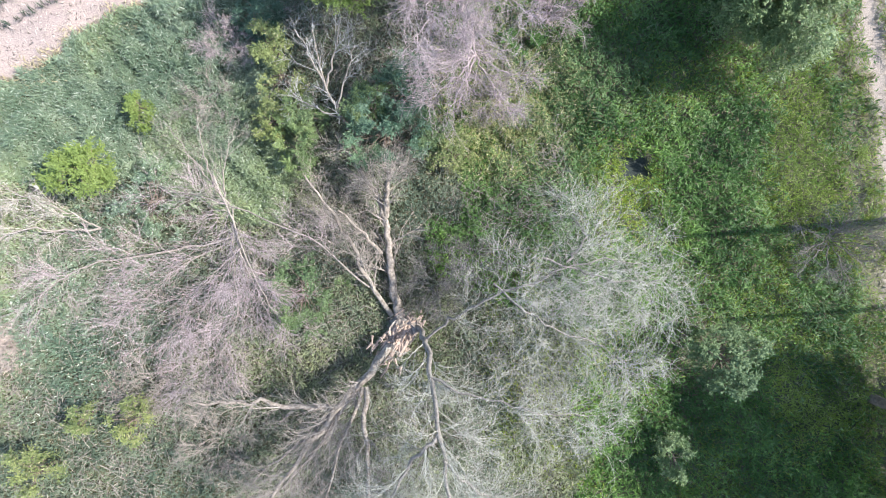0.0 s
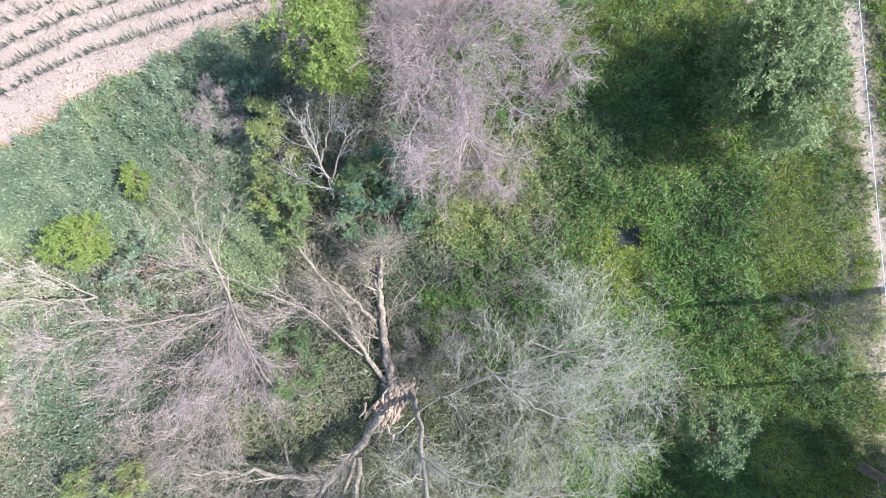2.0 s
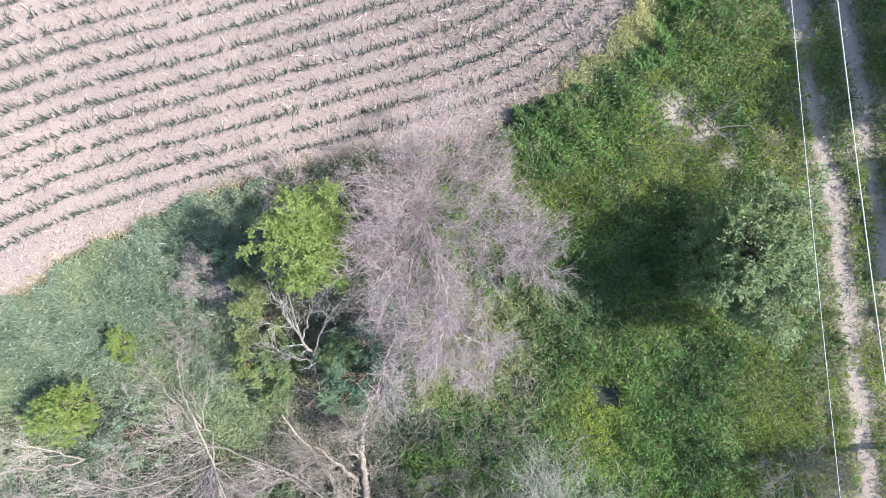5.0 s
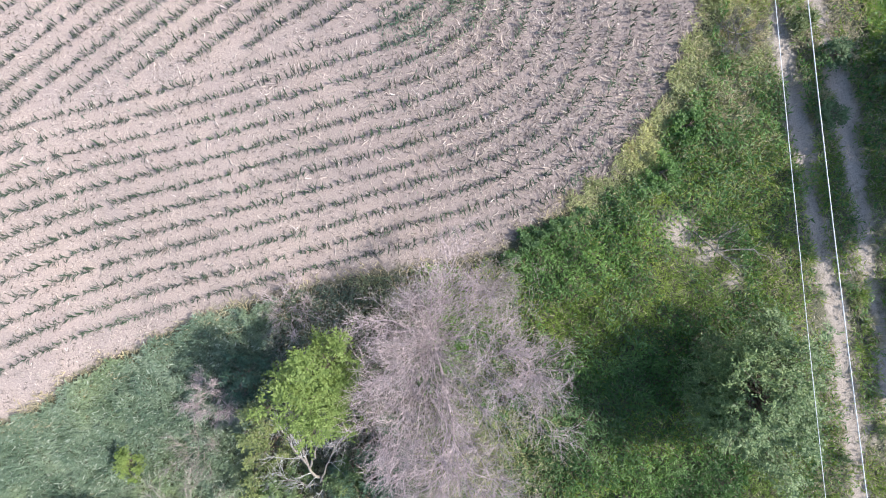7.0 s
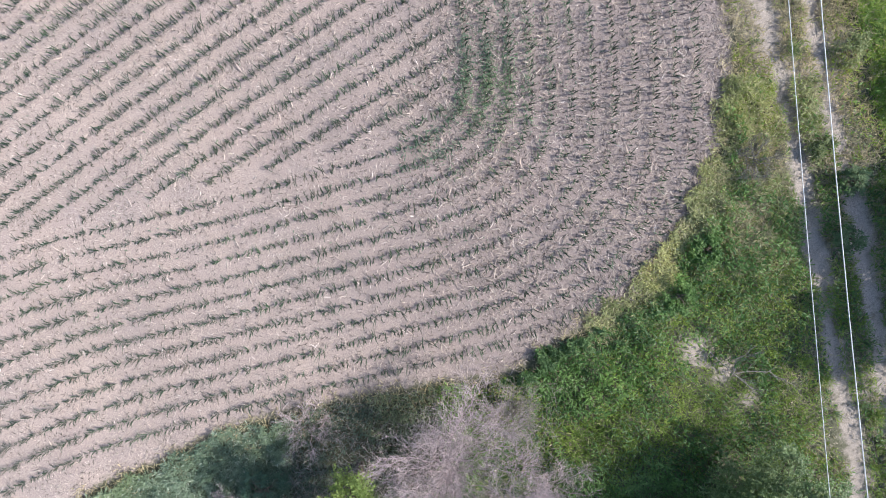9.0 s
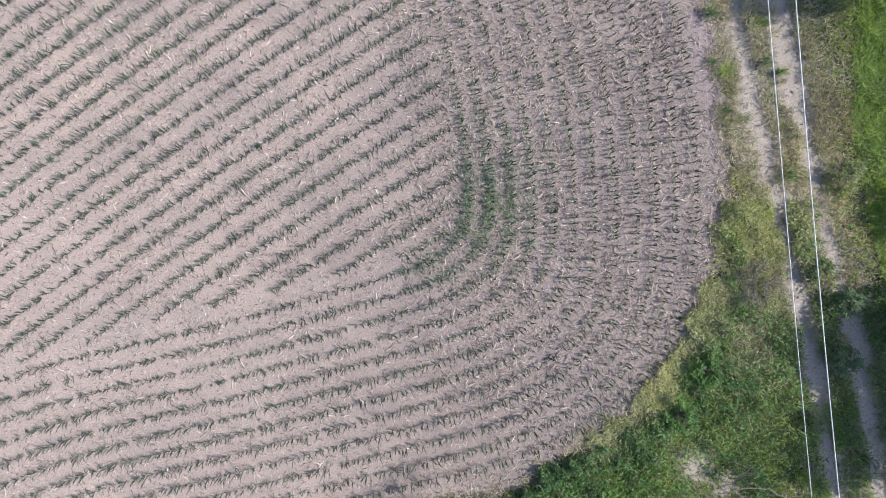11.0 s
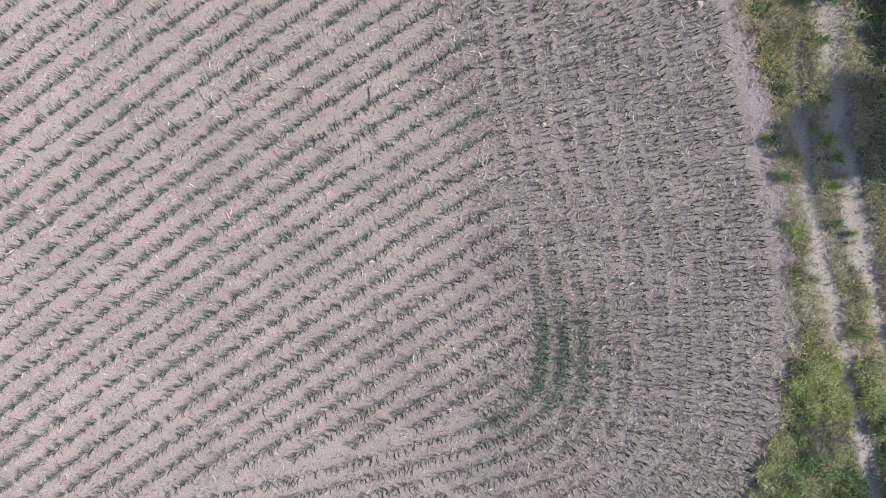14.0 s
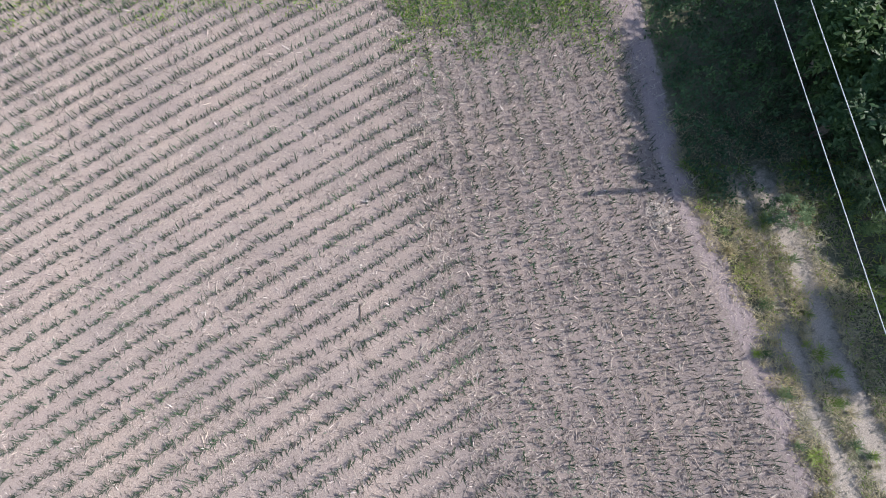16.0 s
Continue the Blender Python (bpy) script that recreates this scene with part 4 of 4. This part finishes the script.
for x1, y1 in ((-1.45, 8.7), (-1.2, 8.3), (-0.05, 9.4), (0.75, 9.3), (0.35, 10.0), (1.4, 8.9)):                    # high pale fan
    crown.append(limb([(0.28, 7.9, 1.3), (0.28 + 0.45 * (x1 - 0.28), 8.1 + 0.45 * (y1 - 8.1), 2.2), (x1, y1, 2.5)], 0.03, 0.011, 11, 0.035))
bare("bare_tree", (0.3, 7.5), crown, [dict(count=17, length=1.05, spread=0.6, rise=0.2, first=0.2, n=5, wob=0.16, thin=0.45), dict(count=10, length=0.65, spread=0.6, rise=0.15, **SHOOT), dict(count=3, length=0.36, spread=0.65, rise=0.1, **TWIG)],
     BARK_PINK, "leafless tree with a broad crown of fine pinkish twigs", "tree", wood=BARK_PINK, full=3.6)


def shrub(base, radius, height, n, mat, label, twig=0.5, many=10, stem=0.02):
    bare("bare_shrub", base, fan(base, radius, height, n, stem), [dict(count=many, length=twig, spread=0.6, rise=0.25, **SHOOT), dict(count=8, length=twig * 0.6, spread=0.65, rise=0.1, **TWIG), dict(count=2, length=twig * 0.45, spread=0.65, **TWIG)], mat, label, "shrub", "bare shrubs", 5)


shrub((-6.9, 5.6), 0.9, 0.7, 8, BARK_PINK, "leafless purple-grey shrub in the shade of a lime-green tree")
shrub((-7.6, 3.7), 1.2, 0.7, 6, BARK_TAN, "leafless grey-brown shrub among bluish herbs", 0.5, 6, 0.013)
grey_limbs = [limb([(-2.95, 2.7, 0.0), (-3.1, 2.95, 1.1), (-3.5, 3.9, 1.6), (-3.72, 5.3, 2.0)], 0.07, 0.016, 16, 0.03),
              limb([(-3.45, 3.8, 1.55), (-3.9, 4.7, 1.9), (-4.4, 5.7, 1.9)], 0.036, 0.012, 12, 0.03),
              limb([(-3.45, 3.8, 1.55), (-3.1, 4.6, 1.9), (-2.87, 5.6, 2.0)], 0.036, 0.012, 12, 0.03),
              limb([(-3.2, 3.2, 1.3), (-2.75, 4.2, 1.7), (-2.5, 4.9, 1.8)], 0.03, 0.012, 10, 0.03),
              limb([(-3.1, 2.95, 1.1), (-3.8, 3.2, 1.4), (-4.6, 3.6, 1.5)], 0.03, 0.012, 10, 0.03)]
bare("dead_sapling", (-2.95, 2.7), grey_limbs, [dict(count=8, length=0.9, spread=0.55, rise=0.2, n=4, wob=0.15, thin=0.45), dict(count=6, length=0.5, spread=0.6, rise=0.1, **TWIG), dict(count=2, length=0.3, spread=0.6, **TWIG)],
     BARK_GREY, "forked grey dead sapling among leafy shrubs", "tree", wood=BARK_DEAD)
shrub((10.1, 17.4), 0.7, 0.4, 7, BARK_LIMB, "low grey dead weed stems beside the track", 0.4, 6)
shrub((3.7, 6.5), 1.2, 1.2, 11, BARK_PINK, "low grey leafless shrub beside the bare tree")
shrub((-4.4, 8.6), 1.1, 0.6, 8, BARK_PINK, "purple-grey leafless brush at the field edge", 0.45, 7, 0.013)
shrub((2.2, 9.3), 0.9, 1.2, 10, BARK_TAN, "tan leafless bush at the field edge")
shrub((-0.2, -2.4), 1.3, 1.2, 12, BARK_LIMB, "hazy grey-brown leafless thicket beside the stump", 0.5, 9, 0.014)
shrub((1.0, -1.6), 1.1, 1.0, 9, BARK_LIMB, "thin grey-brown brush behind the stump", 0.5, 7, 0.012)
shrub((12.9, -1.0), 1.5, 0.9, 12, BARK_LIMB, "dark grey leafless brushwood beside the track")
shrub((-9.8, -5.9), 1.3, 1.0, 9, BARK_TAN, "brown leafless brushwood under yellowing leaves")
shrub((-7.6, -7.6), 1.4, 0.8, 9, BARK_TAN, "pale fallen brushwood on the wood floor")
litter_limbs = [limb([(8.9, 11.1, 0.12), (9.4, 10.6, 0.25), (10.3, 9.9, 0.3)], 0.03, 0.012, 12, 0.025), limb([(9.6, 10.4, 0.25), (9.7, 10.9, 0.35), (10.15, 11.4, 0.5)], 0.02, 0.008, 8, 0.025),
                limb([(9.7, 10.4, 0.25), (10.6, 10.55, 0.35), (11.6, 10.05, 0.35)], 0.022, 0.008, 10, 0.025)]
bare("fallen_branch", (9.0, 11.0), litter_limbs, [dict(count=9, length=0.6, spread=0.6, rise=0.15, **SHOOT), dict(count=4, length=0.3, spread=0.6, **TWIG)], BARK_LIMB, "grey dead branch lying beside a bare soil patch", "branch")
shrub((1.6, 3.6), 1.2, 0.9, 9, BARK_TAN, "brown twiggy scrub under the bare tree")

leafy("lime_tree", (-2.75, 7.1), (-2.8, 6.85, 3.15), (1.0, 1.75, 1.45), 80, 10, 0.078, LIME, "bright lime-green leafy tree at the field edge", "tree", spray=0.34)
leafy("roadside_tree", (9.9, 6.4), (9.75, 6.4, 2.3), (1.45, 2.1, 1.65), 280, 10, 0.085, GREYLEAF, "grey-green leafy tree casting a dark shadow on weeds", "tree", spray=0.33, slim=0.42)
leafy("bush", (8.6, -4.5), (8.6, -4.5, 1.6), (1.1, 1.15, 1.0), 40, 8, 0.09, OLIVE, "rounded olive-green bush in a dark clearing", "bush", spray=0.26)
leafy("lime_shrub", (-11.1, 1.3), (-11.1, 1.3, 1.4), (0.95, 0.85, 0.75), 34, 10, 0.075, LIME, "bright lime-green round shrub", "shrub", spray=0.3)
for n, (x, y, z, r, mat, lab) in enumerate([
        (-5.2, 5.1, 1.5, 0.6, YELLOW, "yellowing shrub among dead stems"), (-4.9, 4.2, 1.3, 0.7, YELLOW, "yellowing shrub among dead stems"),
        (-4.3, 3.0, 1.0, 0.75, OLIVE, "olive shrub among dead stems"), (-5.3, 3.0, 0.9, 0.75, YELLOW, "yellowing shrub among dead stems"), (-4.6, 2.1, 0.8, 0.7, OLIVE, "olive shrub among dead stems"),
        (-1.2, 3.8, 1.2, 1.1, TEAL, "bluish-green shrub under the bare tree"), (-1.75, 2.4, 1.6, 1.05, TEAL, "leafy bluish-green shoots over a fallen willow limb"),
        (-2.3, 3.4, 1.0, 0.8, OLIVE, "olive green shrub under the bare tree"), (-0.5, 2.5, 0.8, 0.7, OLIVE, "olive green shrub under the bare tree"), (0.4, 1.9, 0.8, 0.65, YELLOW, "small yellow-green shrub in scrub"),
        (-4.5, -2.6, 0.6, 1.3, OLIVE, "spreading deep green shrub beside the stump"), (-9.7, 3.5, 0.5, 0.5, LIME, "small lime-green seedling among herbs"),
        (-9.3, 0.4, 0.7, 1.2, HERB, "bluish-green shrub in the shade of a lime shrub"), (-5.9, 6.4, 0.5, 0.7, TEAL, "dark bluish shrub in deep shade"),
        (7.5, -8.0, 0.8, 0.7, GREYLEAF, "small sunlit bush within deep shade"), (-13.4, -8.4, 1.0, 0.9, YELLOW, "yellow-green shrub on the wood floor"),
        (-10.0, -6.6, 1.2, 0.8, YELLOW, "thin yellow-green shrub among brushwood"), (-11.8, -6.6, 0.9, 0.5, YELLOW, "thin yellow-green shrub among brushwood"),
        (2.7, 5.6, 0.4, 0.5, WEED, "low green bush between grey twigs"), (7.75, 13.0, 0.3, 0.5, WEED, "low dark green bush in pale grass"), (8.55, 14.5, 0.3, 0.45, WEED, "low dark green bush in pale grass"),
        (12.9, 20.9, 0.25, 0.45, YELLOW, "yellowish weed clump between the wheel ruts"), (13.15, 16.7, 0.25, 0.45, OLIVE, "green weed clump between the wheel ruts"),
        (12.35, 17.7, 0.25, 0.4, YELLOW, "yellowish weed clump between the wheel ruts"), (13.1, 14.9, 0.25, 0.4, OLIVE, "green weed clump between the wheel ruts"),
        (15.0, 19.6, 0.6, 0.8, OLIVE, "green bush beside the farm track"),
        (9.6, 31.9, 0.5, 0.6, OLIVE, "low green bush at the edge of deep shade"), (14.9, 16.6, 0.7, 0.8, OLIVE, "olive green bush beside the farm track"),
        (12.7, 30.3, 0.7, 0.7, OLIVE, "olive green bush beside the farm track"), (12.3, 31.7, 0.6, 0.8, OLIVE, "olive green bush beside the farm track"),
        (13.3, 29.2, 0.5, 0.6, OLIVE, "olive green bush beside the farm track"), (11.9, 33.0, 0.7, 0.8, OLIVE, "olive green bush beside the farm track")]):
    leafy("shrub", (x, y), (x, y, z), (r * (0.8 + 0.4 * rng.random()), r * (0.8 + 0.4 * rng.random()), 0.75 * r), int(8 + 17 * r * r), 6 if mat is YELLOW else 9, 0.08, mat, lab, "shrub", slim=0.42, spray=0.16 + 0.1 * r)

# tall trees along the far side of the track
for x, y, h, r in ((14.6, -6.4, 5.6, 1.8), (17.6, -6.6, 7.2, 2.2), (15.8, -8.6, 6.8, 2.6), (18.6, -11.5, 7.0, 2.8), (20.5, -7.6, 7.5, 2.6), (19.0, 12.2, 6.4, 1.7), (19.6, 15.6, 6.6, 1.6), (16.9, 27.9, 6.9, 1.35), (18.3, 32.2, 5.6, 1.9), (11.35, 35.0, 5.0, 2.0), (11.5, 37.6, 5.0, 1.9), (15.7, 36.2, 7.6, 3.1),
                   (16.8, 42.5, 7.7, 3.3), (18.8, 38.2, 11.0, 3.8), (20.5, 44.0, 11.0, 4.0), (14.0, 47.0, 9.0, 3.6), (21.5, 35.0, 8.5, 2.6), (24.0, 38.0, 12.0, 4.0)):
    leafy("tall_tree", (x, y), (x, y, h - 0.8 * r), (r, r, 0.85 * r), int((95 if 20 < y < 33 else 75 if y > 33 else 32) * r), 8, 0.2, DEEP, "tall dark green leafy tree along the farm track", "tree", spray=0.5, group="trees along the track")


# ---- stump, heaps and stones ----
def stump():
    t = thing("stump", (-1.35, -3.9, 0.0), "broken tree stump with splintered tan wood", "stump")
    a = np.linspace(0, 2 * np.pi, 18, endpoint=False)
    rings = []
    for z, r in ((-0.05, 0.6), (0.12, 0.52), (0.3, 0.47), (0.5, 0.44)):
        rr = r * (1 + 0.1 * np.sin(3 * a + z * 5) + 0.06 * rng.normal(size=18))
        zz = z + (0.12 * rng.random(18) if z > 0.4 else 0)
        rings.append(np.stack([rr * np.cos(a), rr * np.sin(a), np.full(18, 0.0) + zz], 1))
    rings.append(np.stack([0.27 * np.cos(a), 0.27 * np.sin(a), 0.38 + 0.1 * rng.random(18)], 1))
    rings.append(np.stack([0.02 * np.cos(a), 0.02 * np.sin(a), 0.36 + 0 * a], 1))
    v = np.concatenate(rings)
    f = [[r * 18 + k, r * 18 + (k + 1) % 18, (r + 1) * 18 + (k + 1) % 18, (r + 1) * 18 + k] for r in range(5) for k in range(18)]
    make("bole", v, f, BARK_TAN, t)
    n = 130
    along = np.clip(rng.normal(0.15, 0.45, (n, 1)), -0.5, 1.3)
    foot = np.column_stack([rng.normal(0, 0.24, (n, 2)) + along * (-0.55, -0.75), 0.42 + 0.4 * np.clip(along[:, 0], 0, 1)])
    d = unit(np.column_stack([rng.normal(0, 0.45, (n, 2)) + (-0.4, -0.65), np.full(n, 0.45)]))
    p = foot[:, None] + d[:, None] * (np.linspace(0, 1, 3) * (0.12 + 0.26 * rng.random((n, 1))))[:, :, None]
    tagged(make("splintered_wood", *tubes(p, np.linspace(0.05, 0.012, 3)[None].repeat(n, 0), 4), SPLIT, t), "tan splinters of freshly broken wood", kind="stuff")
    for x, y, reach, r in ((0.12, 0.1, 1.15, 0.13), (-0.16, 0.16, 0.95, 0.12), (0.26, -0.12, 0.8, 0.1)):
        heel = np.array((x, y, 0.4))
        u = np.linspace(0, 1, 8)[:, None]
        p = heel + u * np.array((-0.45 * reach, -0.78 * reach, 0.42)) + rng.normal(0, 0.012, (8, 3))
        make("split_slab", *tubes(p[None], np.linspace(r, 0.35 * r, 8)[None] * (1 + 0.12 * rng.normal(size=(1, 8))), 6), SPLIT, t, "tan slab of split wood")


stump()


def straw_heap(x, y, r, h, n, lab, mat=REED):
    t = thing("straw_heap", (x, y, 0.0), lab, "straw heap")
    a, d = rng.random(n) * 2 * np.pi, r * rng.random(n) ** 0.6
    at = np.column_stack([d * np.cos(a), d * np.sin(a), h * np.clip(1 - (d / r) ** 2, 0, 1) * (0.3 + 0.7 * rng.random(n)) + 0.01])
    make("reed_mass", *leaves(at, 0.26, 0.8, 0.09), mat, t)


straw_heap(-14.8, -4.4, 0.95, 0.4, 1800, "heap of bleached pinkish dead reeds")
straw_heap(-11.3, -5.7, 0.4, 0.25, 500, "small tuft of bleached dead reeds")
straw_heap(5.35, 31.9, 0.6, 0.12, 420, "scattered heap of pale maize stalks at the field edge", STRAW)


def stone(x, y, r):
    bm = bmesh.new()
    bmesh.ops.create_icosphere(bm, subdivisions=2, radius=r)
    for w in bm.verts:
        w.co *= 1 + 0.35 * noise.noise(w.co * (1.6 / r) + Vector((x, y, 0)))
        w.co.z = w.co.z * 0.6
    me = bpy.data.meshes.new("stone")
    bm.to_mesh(me)
    bm.free()
    me.materials.append(STONE)
    ob = new("stone", me)
    ob.location = (x, y, 0.3 * r)
    tagged(ob, "pale pinkish field stone lying on dry soil", "stone", "field stones")


for x, y, r in ((5.55, 31.45, 0.13), (0.66, 27.7, 0.08), (7.0, 21.9, 0.06), (-5.0, 30.2, 0.05)):
    stone(x, y, r)


def stick(pts, r, lab, mat=BARK_TAN):
    t = thing("stick", (pts[0][0], pts[0][1], 0.0), lab, "stick", "loose sticks")
    p, rr = limb(pts, r, r * 0.5, 8, 0.01)
    v, f = tubes(p, rr, 5)
    make("stem", local(t, v), f, mat, t)


stick([(-4.97, 28.9, 0.03), (-4.93, 28.3, 0.05)], 0.022, "dark dead stalk lying across the maize rows", BARK_BROWN)
stick([(8.9, 20.6, 0.03), (9.1, 20.2, 0.03), (9.3, 19.9, 0.04)], 0.02, "pale twig at the field edge", BARK_PALE)
stick([(14.3, 11.0, 0.03), (14.5, 10.8, 0.03), (14.75, 10.55, 0.03)], 0.012, "pale twig lying on the farm track", BARK_PALE)


def tuft_kind(mat, label, n, length, lean):
    at = np.column_stack([rng.normal(0, 0.07, (n, 2)), np.full(n, 0.0)])
    return tagged(make("grass_tuft", *blades(at, length, 0.016, lean), mat), label, "grass tuft", "tufts along the track")


def place_all(kinds, spots):
    """First use of each kind stays in its place, the rest are copies."""
    for n, (x, y) in enumerate(spots):
        k = kinds[n % len(kinds)]
        m = pose(x, y, 0.0, 0, 0, rng.random() * 360) @ Matrix.Scale(0.45 + 0.55 * rng.random(), 4)
        if n < len(kinds):
            k.matrix_world = m
        else:
            copy_thing(k, m).scale = m.to_scale()


bits = scatter(60000, 7, 18, -11, 36, lambda q: (track_off(q) < 0.75) & ~in_field(q))
at = np.column_stack([bits, nearest(ZZ, bits) + 0.012])
tagged(make("track_grit", *leaves(at, rng.choice([0.04, 0.07, 0.12], len(at), p=[0.6, 0.3, 0.1]), 0.85, 0.4), GRIT), "tan grit and straw bits on the farm track", "grit", kind="stuff")
tufts = [tuft_kind(OLIVE, "olive green grass tuft beside the wheel ruts", 90, 0.42, 0.7),
         tuft_kind(DRYGRASS, "bleached straw-coloured grass tuft beside the wheel ruts", 80, 0.4, 0.8),
         tuft_kind(GRASS, "yellow-green grass tuft beside the wheel ruts", 110, 0.36, 0.9)]
spots = []
while len(spots) < 105:
    i = rng.integers(40, 200)
    w = rng.random()
    c = RUT_A[i] * (1 - w) + RUT_B[i] * w if rng.random() < 0.5 else RUT_A[i] + np.array([-0.5 - 0.9 * rng.random(), 0])
    if c[1] < 33 and min(w, 1 - w) > 0.22:
        spots.append((float(c[0]), float(c[1])))
place_all(tufts, spots)


def stalk_kind(length, r):
    p, rr = limb([(-length / 2, 0, 0.03), (0, 0.02, 0.04), (length / 2, 0, 0.03)], r, r * 0.6, 6, 0.006)
    return tagged(make("maize_stalk", *tubes(p, rr, 5), REED), "pale dry maize stalk lying on the soil", "maize stalk", "loose stalks on the field")


stalks = [stalk_kind(0.35, 0.01), stalk_kind(0.48, 0.012), stalk_kind(0.24, 0.01)]
spots = [(float(x), float(y)) for x, y in scatter(900, -16, 9, 9, 40, lambda q: in_field(q))][:80]
place_all(stalks, spots)


# ---- overhead line ----
def line_point(a, b, z0, c1, c2, y):
    return (a + b * y, y, z0 + c1 * y + c2 * y * y)


def wire(a, b, z0, c1, c2):
    t = thing("overhead_wire", line_point(a, b, z0, c1, c2, -30), "bright bare aluminium overhead wire", "wire", "overhead wires")
    ys = np.linspace(-30, 60, 60)
    p = np.array([line_point(a, b, z0, c1, c2, y) for y in ys])[None]
    v, f = tubes(p, np.full((1, 60), 0.0048), 6)
    make("strand", local(t, v), f, WIRE_METAL, t, smooth=True)


def pole(x, y, h, r=0.13, arm=0.0):
    t = thing("utility_pole", (x, y, 0.0), "weathered round timber utility pole", "pole", "utility poles")
    p = np.array([[(0, 0, -0.3), (0, 0, h * 0.5), (0, 0, h - 0.02), (0, 0, h)]], float)
    make("shaft", *tubes(p, np.array([[r, r * 0.85, r * 0.7, 0.01]]), 12), BARK_BROWN, t, smooth=True)
    if arm:
        p = np.array([[(-arm, 0, h - 0.35), (0, 0.0, h - 0.35), (arm, 0, h - 0.35)]], float)
        make("crossarm", *tubes(p, np.full((1, 3), 0.06), 4), BARK_BROWN, t)


W1, W2 = (9.51, -0.2193, 6.077, 0.0765, 0.00113), (7.075, -0.1355, 10.319, -0.088, 0.00239)
wire(*W1)
wire(*W2)
for y in (-30, 60):
    (xa, _, za), (xb, _, zb) = line_point(*W1, y), line_point(*W2, y)
    pole(0.5 * (xa + xb), y, max(za, zb) + 0.3, 0.16, 1.0)
pole(12.7, 33.45, 9.0)
pole(17.2, -0.2, 9.0)
pole(17.6, -3.1, 7.5, 0.075)


# ---- shed across the track ----
def shed(x0, x1, y0, y1, h):
    t = thing("shed", (x0, y0, 0.0), "plain grey timber shed across the farm track", "shed")
    w, d = x1 - x0, y1 - y0

    def box(name, ax, ay, az, bx, by, bz, mat):
        v = [(x, y, z) for x in (ax, bx) for y in (ay, by) for z in (az, bz)]
        make(name, v, [[0, 1, 3, 2], [4, 6, 7, 5], [0, 4, 5, 1], [2, 3, 7, 6], [0, 2, 6, 4], [1, 5, 7, 3]], mat, t)
    box("wall", 0, 0, 0, 0.1, d, h, BARK_GREY)
    box("wall", w - 0.1, 0, 0, w, d, h, BARK_GREY)
    box("wall", 0.1, 0, 0, w - 0.1, 0.1, h, BARK_GREY)
    box("wall", 0.1, d - 0.1, 0, w - 0.1, d, h, BARK_GREY)
    box("roof", -0.15, -0.15, h, w + 0.15, d + 0.15, h + 0.12, BARK_BROWN)


shed(18.5, 22.0, 5.8, 9.6, 3.1)
